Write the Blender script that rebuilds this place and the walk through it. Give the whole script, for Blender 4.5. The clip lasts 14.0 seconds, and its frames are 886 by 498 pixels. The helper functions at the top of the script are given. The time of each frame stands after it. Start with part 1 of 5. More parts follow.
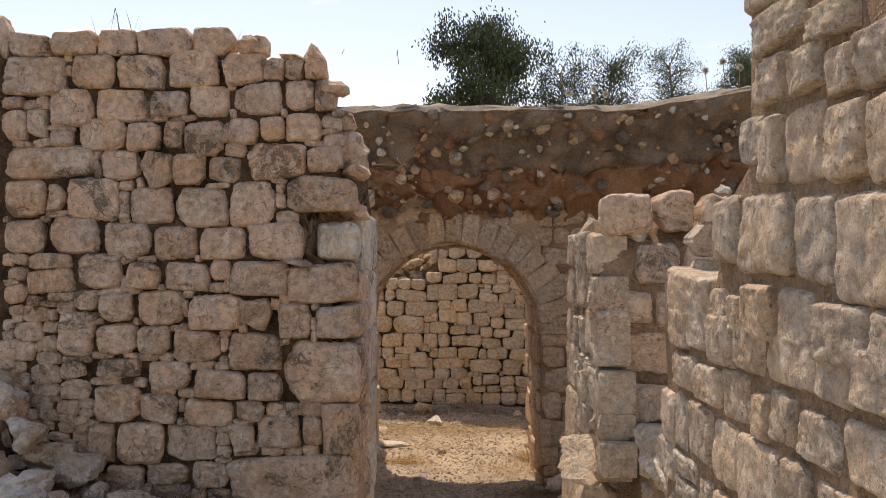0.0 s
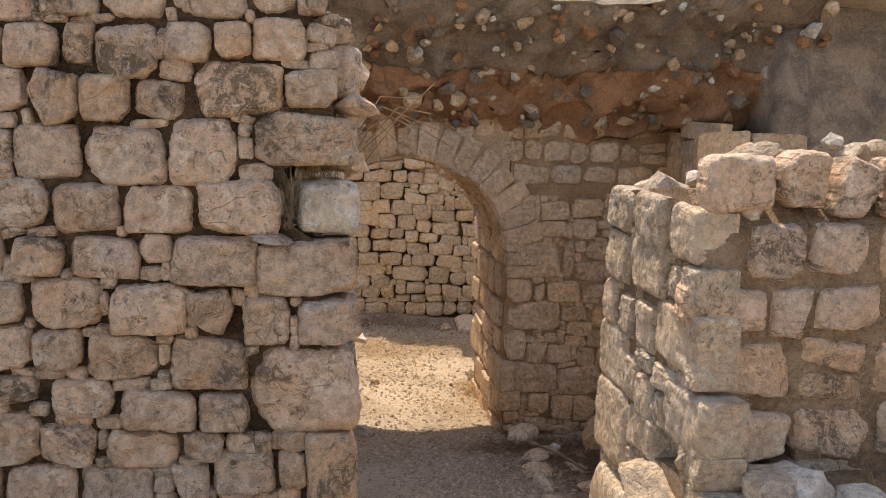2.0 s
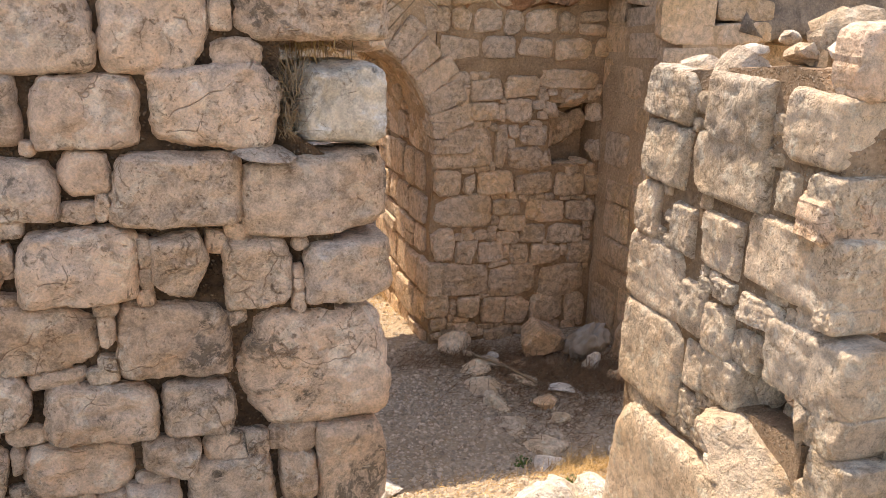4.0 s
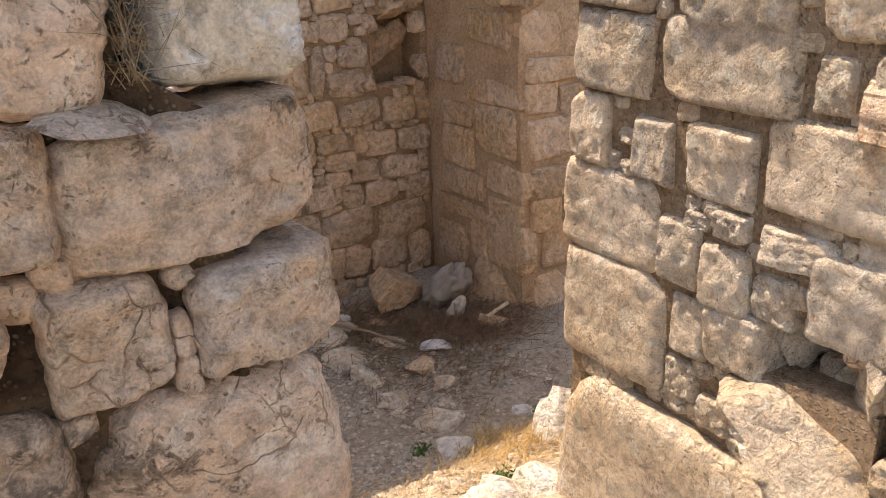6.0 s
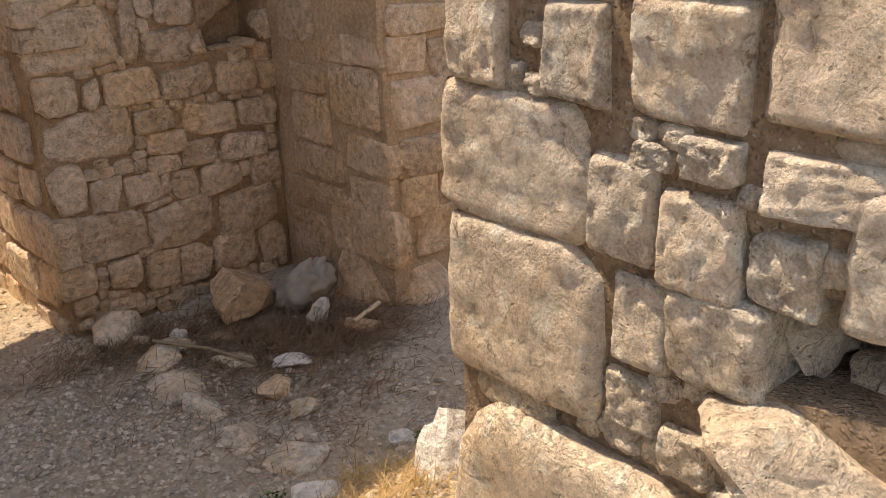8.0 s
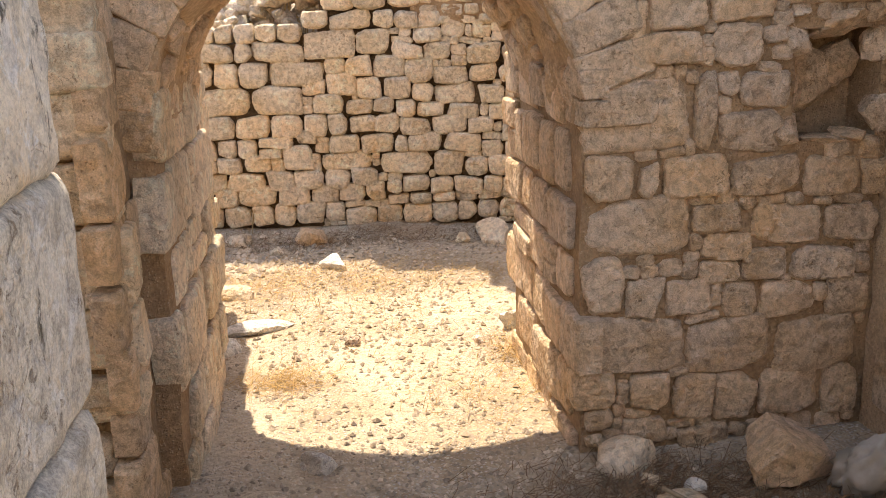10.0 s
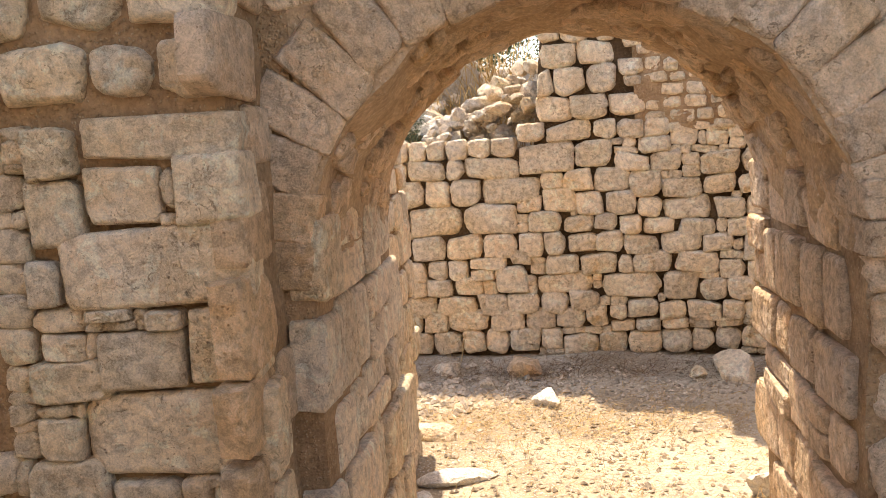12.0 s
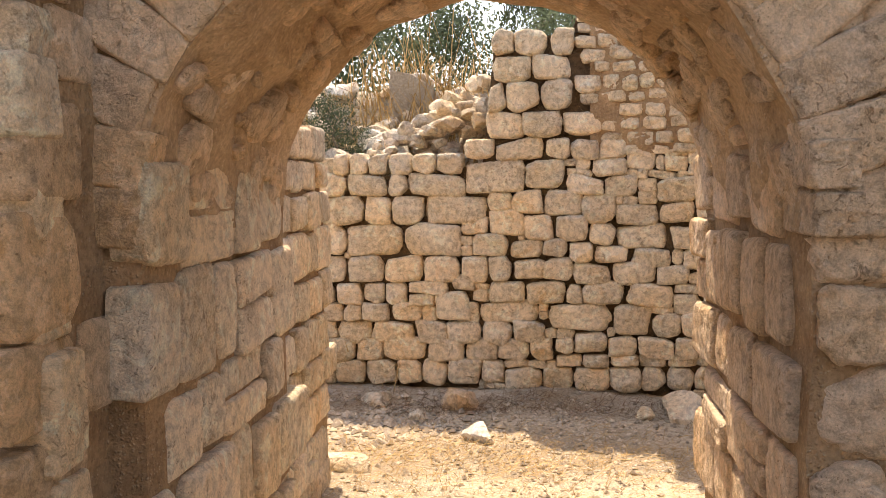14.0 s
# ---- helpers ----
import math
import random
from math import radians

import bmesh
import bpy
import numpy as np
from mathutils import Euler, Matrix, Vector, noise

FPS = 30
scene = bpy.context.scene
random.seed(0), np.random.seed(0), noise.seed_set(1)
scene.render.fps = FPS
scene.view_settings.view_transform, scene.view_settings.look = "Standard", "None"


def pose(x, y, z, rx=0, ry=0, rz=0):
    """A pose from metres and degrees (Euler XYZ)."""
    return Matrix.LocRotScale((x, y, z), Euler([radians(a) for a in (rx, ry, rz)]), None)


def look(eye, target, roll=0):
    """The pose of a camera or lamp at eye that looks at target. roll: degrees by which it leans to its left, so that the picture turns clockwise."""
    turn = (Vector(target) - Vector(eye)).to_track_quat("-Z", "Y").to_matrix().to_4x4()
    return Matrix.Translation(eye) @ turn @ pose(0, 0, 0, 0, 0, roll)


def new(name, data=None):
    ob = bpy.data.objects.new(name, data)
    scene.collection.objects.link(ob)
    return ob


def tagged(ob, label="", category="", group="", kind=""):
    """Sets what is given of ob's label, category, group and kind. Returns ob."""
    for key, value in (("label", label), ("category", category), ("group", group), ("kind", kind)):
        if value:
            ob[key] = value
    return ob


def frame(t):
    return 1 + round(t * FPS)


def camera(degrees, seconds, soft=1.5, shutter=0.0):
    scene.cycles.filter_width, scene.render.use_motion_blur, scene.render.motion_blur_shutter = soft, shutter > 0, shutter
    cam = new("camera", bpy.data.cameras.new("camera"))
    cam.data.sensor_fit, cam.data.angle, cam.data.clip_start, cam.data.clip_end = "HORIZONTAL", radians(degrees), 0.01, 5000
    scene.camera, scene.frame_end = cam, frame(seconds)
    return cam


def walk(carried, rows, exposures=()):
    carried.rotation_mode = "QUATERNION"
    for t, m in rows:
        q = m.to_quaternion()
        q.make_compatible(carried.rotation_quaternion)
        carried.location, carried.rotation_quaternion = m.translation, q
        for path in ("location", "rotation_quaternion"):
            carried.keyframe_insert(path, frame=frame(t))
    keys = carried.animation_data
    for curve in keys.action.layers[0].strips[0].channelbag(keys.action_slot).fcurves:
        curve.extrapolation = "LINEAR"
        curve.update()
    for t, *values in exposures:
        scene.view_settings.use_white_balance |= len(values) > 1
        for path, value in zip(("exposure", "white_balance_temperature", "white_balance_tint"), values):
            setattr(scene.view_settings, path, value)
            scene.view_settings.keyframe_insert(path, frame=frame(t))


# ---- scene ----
cam = camera(51.8, 14.0, soft=0.7)
METRES, EYE, TILT, LEAN, TURN = 6.6, 1.5, 0.0, 0.0, 0.0
ROWS = [
    (0.0, 0.0, 0.0, 0.0, 0.0, 0.0, -0.0),
    (0.5, -0.0136, 0.0558, 0.0166, 0.86, -1.49, 0.24),
    (1.0, -0.0297, 0.1101, 0.0227, 3.19, -3.04, -0.22),
    (1.5, -0.0533, 0.1545, 0.0403, -0.66, -4.4, -0.57),
    (2.0, -0.0779, 0.1906, 0.0514, -7.65, -8.38, -1.51),
    (2.5, -0.1003, 0.231, 0.0567, -11.48, -15.6, -2.12),
    (5.0, -0.1426, 0.4069, 0.0336, -25.1, -15.94, -0.37),
    (5.5, -0.1403, 0.4431, 0.0317, -29.99, -17.06, 0.98),
    (6.0, -0.1329, 0.4735, 0.0215, -33.97, -20.6, 1.77),
    (6.5, -0.1162, 0.4973, 0.0032, -40.35, -21.59, 1.09),
    (7.0, -0.1123, 0.5228, -0.0076, -48.92, -22.7, 1.38),
    (7.5, -0.0961, 0.541, -0.0202, -49.04, -24.85, 2.86),
    (8.0, -0.0593, 0.5589, -0.0286, -42.19, -20.91, 1.85),
    (8.5, -0.0397, 0.5924, -0.0236, -35.41, -16.72, 2.51),
    (9.0, -0.0255, 0.6234, -0.0404, -25.3, -16.01, 0.75),
    (11.5, -0.0019, 0.7518, -0.0408, 5.67, -10.48, 5.74),
    (12.0, 0.0043, 0.775, -0.0464, 6.63, -7.37, 4.27),
    (12.5, 0.0135, 0.7735, -0.0633, 8.89, -8.09, 2.89),
    (13.0, 0.0232, 0.779, -0.0766, 10.42, -9.29, 2.36),
    (13.5, 0.0247, 0.811, -0.0804, 8.51, -6.31, 1.84),
    (14.0, 0.0349, 0.8455, -0.0874, 5.5, -4.24, 1.07),
]
walk(cam, [(t, pose(0, 0, EYE, TILT, LEAN, TURN) @ pose(METRES * x, METRES * y, METRES * z, 90 + pitch, roll, yaw)) for t, x, y, z, yaw, pitch, roll in ROWS],
     exposures=[(0.0, 0.36, 7900, 19), (1.5, 0.58, 7900, 18), (2.5, 1.08, 7900, 17), (5.0, 1.42, 7900, 18), (7.5, 1.17, 8000, 16), (9.0, 1.58, 7900, 14), (11.5, 1.74, 7900, 14), (14.0, 1.58, 8250, 15)])

# ---- light ----
SUN_EL, SUN_AZ = 61.0, -14.0          # degrees above the horizon, degrees from +y towards +x
world = bpy.data.worlds.new("sky")
scene.world = world
world.use_nodes = True
wn, wl = world.node_tree.nodes, world.node_tree.links
sky = wn.new("ShaderNodeTexSky")
sky.sky_type = "NISHITA"
sky.sun_disc = False
sky.sun_elevation, sky.sun_rotation = radians(SUN_EL), radians(SUN_AZ)
sky.dust_density = 1.0
sky.air_density = 1.0
wn["Background"].inputs["Strength"].default_value = 0.15
cloud_map, cloud, cloud_mix = wn.new("ShaderNodeMapping"), wn.new("ShaderNodeTexNoise"), wn.new("ShaderNodeMix")
cloud_map.inputs["Scale"].default_value = (1.0, 1.0, 2.6)
wl.new(wn.new("ShaderNodeTexCoord").outputs["Generated"], cloud_map.inputs["Vector"])
wl.new(cloud_map.outputs[0], cloud.inputs["Vector"])
cloud.inputs["Scale"].default_value, cloud.inputs["Detail"].default_value = 4.0, 6.0
cloud_range = wn.new("ShaderNodeMapRange")
for k, v in zip((1, 2, 3, 4), (0.60, 0.74, 0.0, 0.8)):
    cloud_range.inputs[k].default_value = v
wl.new(cloud.outputs["Fac"], cloud_range.inputs[0])
cloud_mix.data_type = "RGBA"
wl.new(cloud_range.outputs[0], cloud_mix.inputs[0])
wl.new(sky.outputs[0], cloud_mix.inputs[6])
cloud_mix.inputs[7].default_value = (6.5, 6.5, 6.6, 1)
wl.new(cloud_mix.outputs[2], wn["Background"].inputs["Color"])
sun_data = bpy.data.lights.new("sun", "SUN")
sun_data.energy, sun_data.angle, sun_data.color = 2.8, radians(0.6), (1.0, 0.93, 0.82)
sun = new("sun", sun_data)
sd = Vector((math.sin(radians(SUN_AZ)) * math.cos(radians(SUN_EL)), math.cos(radians(SUN_AZ)) * math.cos(radians(SUN_EL)), math.sin(radians(SUN_EL))))
sun.matrix_basis = look(sd * 30, (0, 0, 0))


# ---- materials ----
class Nodes:
    """A small builder for node materials."""

    def __init__(self, name, rough=0.9):
        self.mat = bpy.data.materials.new(name)
        self.mat.use_nodes = True
        self.t = self.mat.node_tree
        self.bsdf = self.t.nodes["Principled BSDF"]
        self.bsdf.inputs["Roughness"].default_value = rough
        self.bsdf.inputs["Specular IOR Level"].default_value = 0.25
        self.pos = self.t.nodes.new("ShaderNodeNewGeometry").outputs["Position"]
        self.rand = self.t.nodes.new("ShaderNodeObjectInfo").outputs["Random"]

    def put(self, socket, v):
        if isinstance(v, bpy.types.NodeSocket):
            self.t.links.new(v, socket)
        else:
            socket.default_value = v

    def noise(self, scale, detail=4, rough=0.55, dist=0.0, vec=None):
        n = self.t.nodes.new("ShaderNodeTexNoise")
        self.put(n.inputs["Vector"], self.pos if vec is None else vec)
        for k, v in (("Scale", scale), ("Detail", detail), ("Roughness", rough), ("Distortion", dist)):
            n.inputs[k].default_value = v
        return n.outputs["Fac"]

    def warp(self, amount, scale):
        n = self.t.nodes.new("ShaderNodeTexNoise")
        self.put(n.inputs["Vector"], self.pos)
        n.inputs["Scale"].default_value = scale
        m = self.t.nodes.new("ShaderNodeVectorMath")
        m.operation = "MULTIPLY_ADD"
        self.put(m.inputs[0], n.outputs["Color"])
        m.inputs[1].default_value = (amount, amount, amount)
        self.put(m.inputs[2], self.pos)
        return m.outputs[0]

    def cells(self, scale, feature="F1", vec=None, out="Distance"):
        n = self.t.nodes.new("ShaderNodeTexVoronoi")
        n.feature = feature
        n.inputs["Scale"].default_value = scale
        self.put(n.inputs["Vector"], self.pos if vec is None else vec)
        return n.outputs[out]

    def ramp(self, fac, *stops):
        n = self.t.nodes.new("ShaderNodeMapRange")
        n.interpolation_type = "SMOOTHSTEP"
        self.put(n.inputs[0], fac)
        for k, v in zip((1, 2, 3, 4), stops):
            n.inputs[k].default_value = v
        return n.outputs[0]

    def mix(self, fac, a, b, mode="MIX"):
        n = self.t.nodes.new("ShaderNodeMix")
        n.data_type, n.blend_type = "RGBA", mode
        for k, v in (("Factor", fac),):
            self.put(n.inputs[0], v)
        self.put(n.inputs[6], (*a, 1) if isinstance(a, tuple) else a)
        self.put(n.inputs[7], (*b, 1) if isinstance(b, tuple) else b)
        return n.outputs[2]

    def maths(self, op, a, b=0.0):
        n = self.t.nodes.new("ShaderNodeMath")
        n.operation = op
        self.put(n.inputs[0], a)
        self.put(n.inputs[1], b)
        return n.outputs[0]

    def hue(self, color, sat, val):
        n = self.t.nodes.new("ShaderNodeHueSaturation")
        self.put(n.inputs["Saturation"], sat)
        self.put(n.inputs["Value"], val)
        self.put(n.inputs["Color"], color)
        return n.outputs[0]

    def finish(self, color, height=None, depth=0.01):
        self.put(self.bsdf.inputs["Base Color"], color)
        if height is not None:
            b = self.t.nodes.new("ShaderNodeBump")
            b.inputs["Strength"].default_value = 1.0
            b.inputs["Distance"].default_value = depth
            self.put(b.inputs["Height"], height)
            self.t.links.new(b.outputs[0], self.bsdf.inputs["Normal"])
        return self.mat


def stone_material(name, light, tan, grey, lichen=0.5, pits=0.6, depth=0.012, coarse=9.0, net=0.8):
    """Weathered limestone: tint by stone, broad stains, pale scuffs, lichen, cracks, pits and a broken skin with shade
    painted into its hollows.
    """
    n = Nodes(name, 0.92)
    ochre = tuple(c * m for c, m in zip(tan, (1.0, 0.80, 0.56)))
    pale = tuple(min(0.88, c * m) for c, m in zip(light, (1.12, 1.17, 1.24)))
    deep = tuple(c * m for c, m in zip(tan, (0.34, 0.27, 0.21)))
    col = n.mix(n.ramp(n.noise(coarse * 0.4, 6, 0.62, 0.6), 0.40, 0.62, 0, 0.6), light, tan)
    col = n.mix(n.ramp(n.rand, 0.25, 1.0, 0, 0.5), col, tan)
    col = n.mix(n.ramp(n.noise(5.5, 7, 0.68, 0.9), 0.56, 0.66, 0, 0.35), col, ochre)
    col = n.mix(n.ramp(n.noise(12, 8, 0.70, 0.6), 0.53, 0.61, 0, 0.65), col, pale)
    veil = n.maths("MULTIPLY", n.ramp(n.noise(2.6, 8, 0.70, 1.0), 0.54, 0.61, 0, lichen), n.ramp(n.noise(30, 8, 0.74, 0.6), 0.43, 0.53, 0.05, 1))
    col = n.mix(veil, col, grey)
    skin = n.noise(30, 9, 0.62, 0.3)
    val = n.maths("ADD", n.ramp(n.rand, 0, 1, 0.84, 1.10), n.ramp(n.noise(190, 5, 0.72), 0.40, 0.60, -0.13, 0.09))
    # shade in the skin's hollows, put into the colour from the bump height
    val = n.maths("ADD", val, n.ramp(skin, 0.34, 0.60, -0.26, 0.07))
    col = n.hue(col, n.ramp(n.noise(2.2, 2), 0.3, 0.7, 0.86, 1.16), val)
    pit = n.maths("MULTIPLY", n.ramp(n.cells(46, "F1", n.warp(0.05, 18)), 0.09, 0.20, 1, 0), n.ramp(n.noise(7, 5, 0.6), 0.50, 0.58, 0.0, pits))
    pit = n.maths("MAXIMUM", pit, n.maths("MULTIPLY", n.ramp(n.cells(120, "F1", n.warp(0.02, 40)), 0.12, 0.24, 1, 0), n.ramp(n.noise(16, 5, 0.6), 0.50, 0.60, 0.0, pits)))
    web = n.maths("MULTIPLY", n.ramp(n.cells(10, "DISTANCE_TO_EDGE", n.warp(0.11, 11)), 0.0, 0.020, 1, 0), n.ramp(n.noise(8.0, 5, 0.65, 0.5), 0.53, 0.58, 0, net))
    split = n.maths("MULTIPLY", n.ramp(n.cells(4.2, "DISTANCE_TO_EDGE", n.warp(0.13, 8)), 0.0, 0.011, 1, 0), n.ramp(n.noise(5.0, 4), 0.55, 0.60, 0, net))
    scab = n.maths("MULTIPLY", n.ramp(n.noise(40, 9, 0.76, 1.2), 0.565, 0.62, 0, 0.85), n.ramp(n.noise(4.0, 5, 0.65), 0.47, 0.58, 0.10, 1))
    dark = n.maths("MAXIMUM", n.maths("MAXIMUM", pit, web), n.maths("MAXIMUM", split, scab))
    col = n.mix(n.maths("MULTIPLY", dark, 0.74), col, deep)
    h = n.maths("ADD", n.maths("MULTIPLY", skin, 1.9), n.maths("MULTIPLY", n.noise(95, 6, 0.70), 0.55))
    h = n.maths("ADD", h, n.maths("MULTIPLY", n.cells(30, "F1", n.warp(0.07, 12)), -0.55))
    h = n.maths("SUBTRACT", h, n.maths("MULTIPLY", dark, 0.40))
    return n.finish(col, h, depth)


def mortar_material(name, base, dark, pale, depth=0.012):
    """Lime and earth mortar with grit in it."""
    n = Nodes(name, 0.96)
    col = n.mix(n.ramp(n.noise(5, 5, 0.6, 0.5), 0.35, 0.65, 0, 1), base, dark)
    grit = n.cells(95, "F1", n.warp(0.02, 30))
    col = n.mix(n.maths("MULTIPLY", n.ramp(grit, 0.15, 0.4, 1, 0), n.ramp(n.noise(30, 3), 0.45, 0.6, 0, 0.7)), col, pale)
    col = n.hue(col, 1.0, n.ramp(n.noise(60, 5, 0.7), 0.3, 0.7, 0.75, 1.15))
    h = n.maths("ADD", n.maths("MULTIPLY", n.noise(24, 7, 0.7), 1.4), n.ramp(grit, 0.0, 0.5, 0.45, 0))
    return n.finish(col, h, depth)


def ground_material():
    n = Nodes("dry_ground", 0.97)
    col = n.mix(n.ramp(n.noise(1.3, 6, 0.6, 0.4), 0.38, 0.62, 0, 1), (0.57, 0.475, 0.355), (0.41, 0.32, 0.22))
    peb = n.cells(60, "F1", n.warp(0.02, 25))
    pcol = n.cells(60, "F1", n.warp(0.02, 25), "Color")
    pebm = n.maths("MULTIPLY", n.ramp(peb, 0.28, 0.45, 1, 0), n.ramp(n.noise(2.0, 4), 0.42, 0.6, 0.25, 0.95))
    col = n.mix(pebm, col, n.mix(0.25, (0.60, 0.52, 0.41), n.hue(pcol, 0.15, 0.85)))
    col = n.mix(n.ramp(n.noise(6, 6, 0.7, 1.0), 0.55, 0.72, 0, 0.5), col, (0.33, 0.22, 0.11))
    col = n.hue(col, 1.0, n.ramp(n.noise(45, 6, 0.7), 0.3, 0.7, 0.75, 1.15))
    h = n.maths("ADD", n.maths("MULTIPLY", n.noise(18, 8, 0.7), 1.3), n.maths("MULTIPLY", pebm, 0.7))
    return n.finish(col, h, 0.014)


LIME_A = stone_material("limestone_weathered", (0.83, 0.640, 0.485), (0.68, 0.475, 0.330), (0.15, 0.12, 0.09), 0.85, 0.8, 0.013)
LIME_B = stone_material("limestone_pale", (0.82, 0.70, 0.555), (0.70, 0.54, 0.385), (0.50, 0.40, 0.30), 0.12, 0.8, 0.020, net=0.3)
LIME_C = stone_material("limestone_sandy", (0.78, 0.58, 0.40), (0.66, 0.46, 0.285), (0.50, 0.34, 0.20), 0.25, 0.8, 0.013, net=0.3)
LIME_D = stone_material("limestone_cream", (0.86, 0.715, 0.53), (0.76, 0.58, 0.395), (0.38, 0.26, 0.15), 0.3, 0.8, 0.013, net=0.4)
WHITE = stone_material("limestone_white", (0.84, 0.79, 0.70), (0.76, 0.67, 0.55), (0.35, 0.31, 0.26), 0.35, 0.6, 0.012, net=0.3)
WHITE_OLD = stone_material("limestone_white_lichened", (0.84, 0.79, 0.70), (0.76, 0.67, 0.55), (0.13, 0.12, 0.10), 1.0, 0.6, 0.012, net=0.4)
EARTH = mortar_material("earth_mortar", (0.21, 0.135, 0.082), (0.07, 0.044, 0.027), (0.42, 0.32, 0.22), 0.03)
LIME_MORTAR = mortar_material("lime_mortar", (0.46, 0.335, 0.225), (0.33, 0.225, 0.14), (0.68, 0.58, 0.46), 0.022)
SAND_MORTAR = mortar_material("sandy_mortar", (0.47, 0.315, 0.185), (0.34, 0.215, 0.12), (0.60, 0.47, 0.33), 0.014)
DRY_EARTH = mortar_material("dry_earth", (0.20, 0.13, 0.075), (0.10, 0.062, 0.034), (0.40, 0.30, 0.20), 0.03)
PLASTER = mortar_material("sandy_plaster", (0.62, 0.435, 0.275), (0.48, 0.325, 0.195), (0.70, 0.56, 0.41), 0.012)
RED_EARTH = mortar_material("red_earth_core", (0.54, 0.295, 0.16), (0.36, 0.185, 0.10), (0.50, 0.36, 0.25), 0.02)
GREY_CORE = mortar_material("grey_plaster_core", (0.42, 0.325, 0.24), (0.22, 0.175, 0.14), (0.52, 0.43, 0.34), 0.018)
CAP = mortar_material("cement_cap", (0.52, 0.44, 0.34), (0.40, 0.33, 0.25), (0.62, 0.55, 0.46), 0.02)


def plain_material(name, a, b, scale=20, rough=0.85):
    n = Nodes(name, rough)
    col = n.mix(n.ramp(n.noise(scale, 4), 0.35, 0.65, 0, 1), a, b)
    n.finish(n.hue(col, 1.0, n.ramp(n.t.nodes.new("ShaderNodeNewGeometry").outputs["Random Per Island"], 0, 1, 0.65, 1.25)))
    return n.mat


STRAW = plain_material("dry_straw", (0.55, 0.38, 0.18), (0.40, 0.255, 0.10))
NEEDLES = plain_material("brown_needles", (0.25, 0.155, 0.085), (0.17, 0.10, 0.055))
TWIG = plain_material("dry_twig", (0.33, 0.25, 0.16), (0.22, 0.16, 0.10))
LEAF = plain_material("grey_green_leaf", (0.105, 0.135, 0.070), (0.06, 0.085, 0.042), 2)
HERB = plain_material("green_herb", (0.12, 0.20, 0.05), (0.07, 0.13, 0.03))
BARK = plain_material("bark", (0.25, 0.20, 0.15), (0.14, 0.11, 0.08), 6)
GRAVEL = plain_material("pale_gravel", (0.56, 0.47, 0.365), (0.40, 0.325, 0.24), 30, 0.95)
THISTLE = plain_material("dry_thistle_head", (0.60, 0.55, 0.46), (0.45, 0.40, 0.33), 60)
BAG = plain_material("dusty_plastic", (0.52, 0.46, 0.39), (0.40, 0.345, 0.28), 12, 0.5)
GROUND = ground_material()


# ---- builders ----
def mesh_object(name, verts, faces, material, parent=None, smooth=True):
    me = bpy.data.meshes.new(name)
    me.from_pydata([tuple(v) for v in verts], [], faces)
    me.update()
    if smooth:
        me.polygons.foreach_set("use_smooth", [True] * len(me.polygons))
    me.materials.append(material)
    ob = new(name, me)
    ob.parent = parent
    return ob


def part(name, bm, material, parent=None, label="", smooth=True):
    me = bpy.data.meshes.new(name)
    bmesh.ops.recalc_face_normals(bm, faces=bm.faces)
    bm.to_mesh(me)
    bm.free()
    if smooth:
        me.polygons.foreach_set("use_smooth", [True] * len(me.polygons))
    me.materials.append(material)
    ob = new(name, me)
    ob.parent = parent
    return tagged(ob, label)


def fbm(p, scale, octaves=4):
    return noise.fractal(Vector(p) * scale, 1.0, 2.0, octaves)


ASPECTS = (0.55, 0.8, 1.15, 1.6, 2.3)


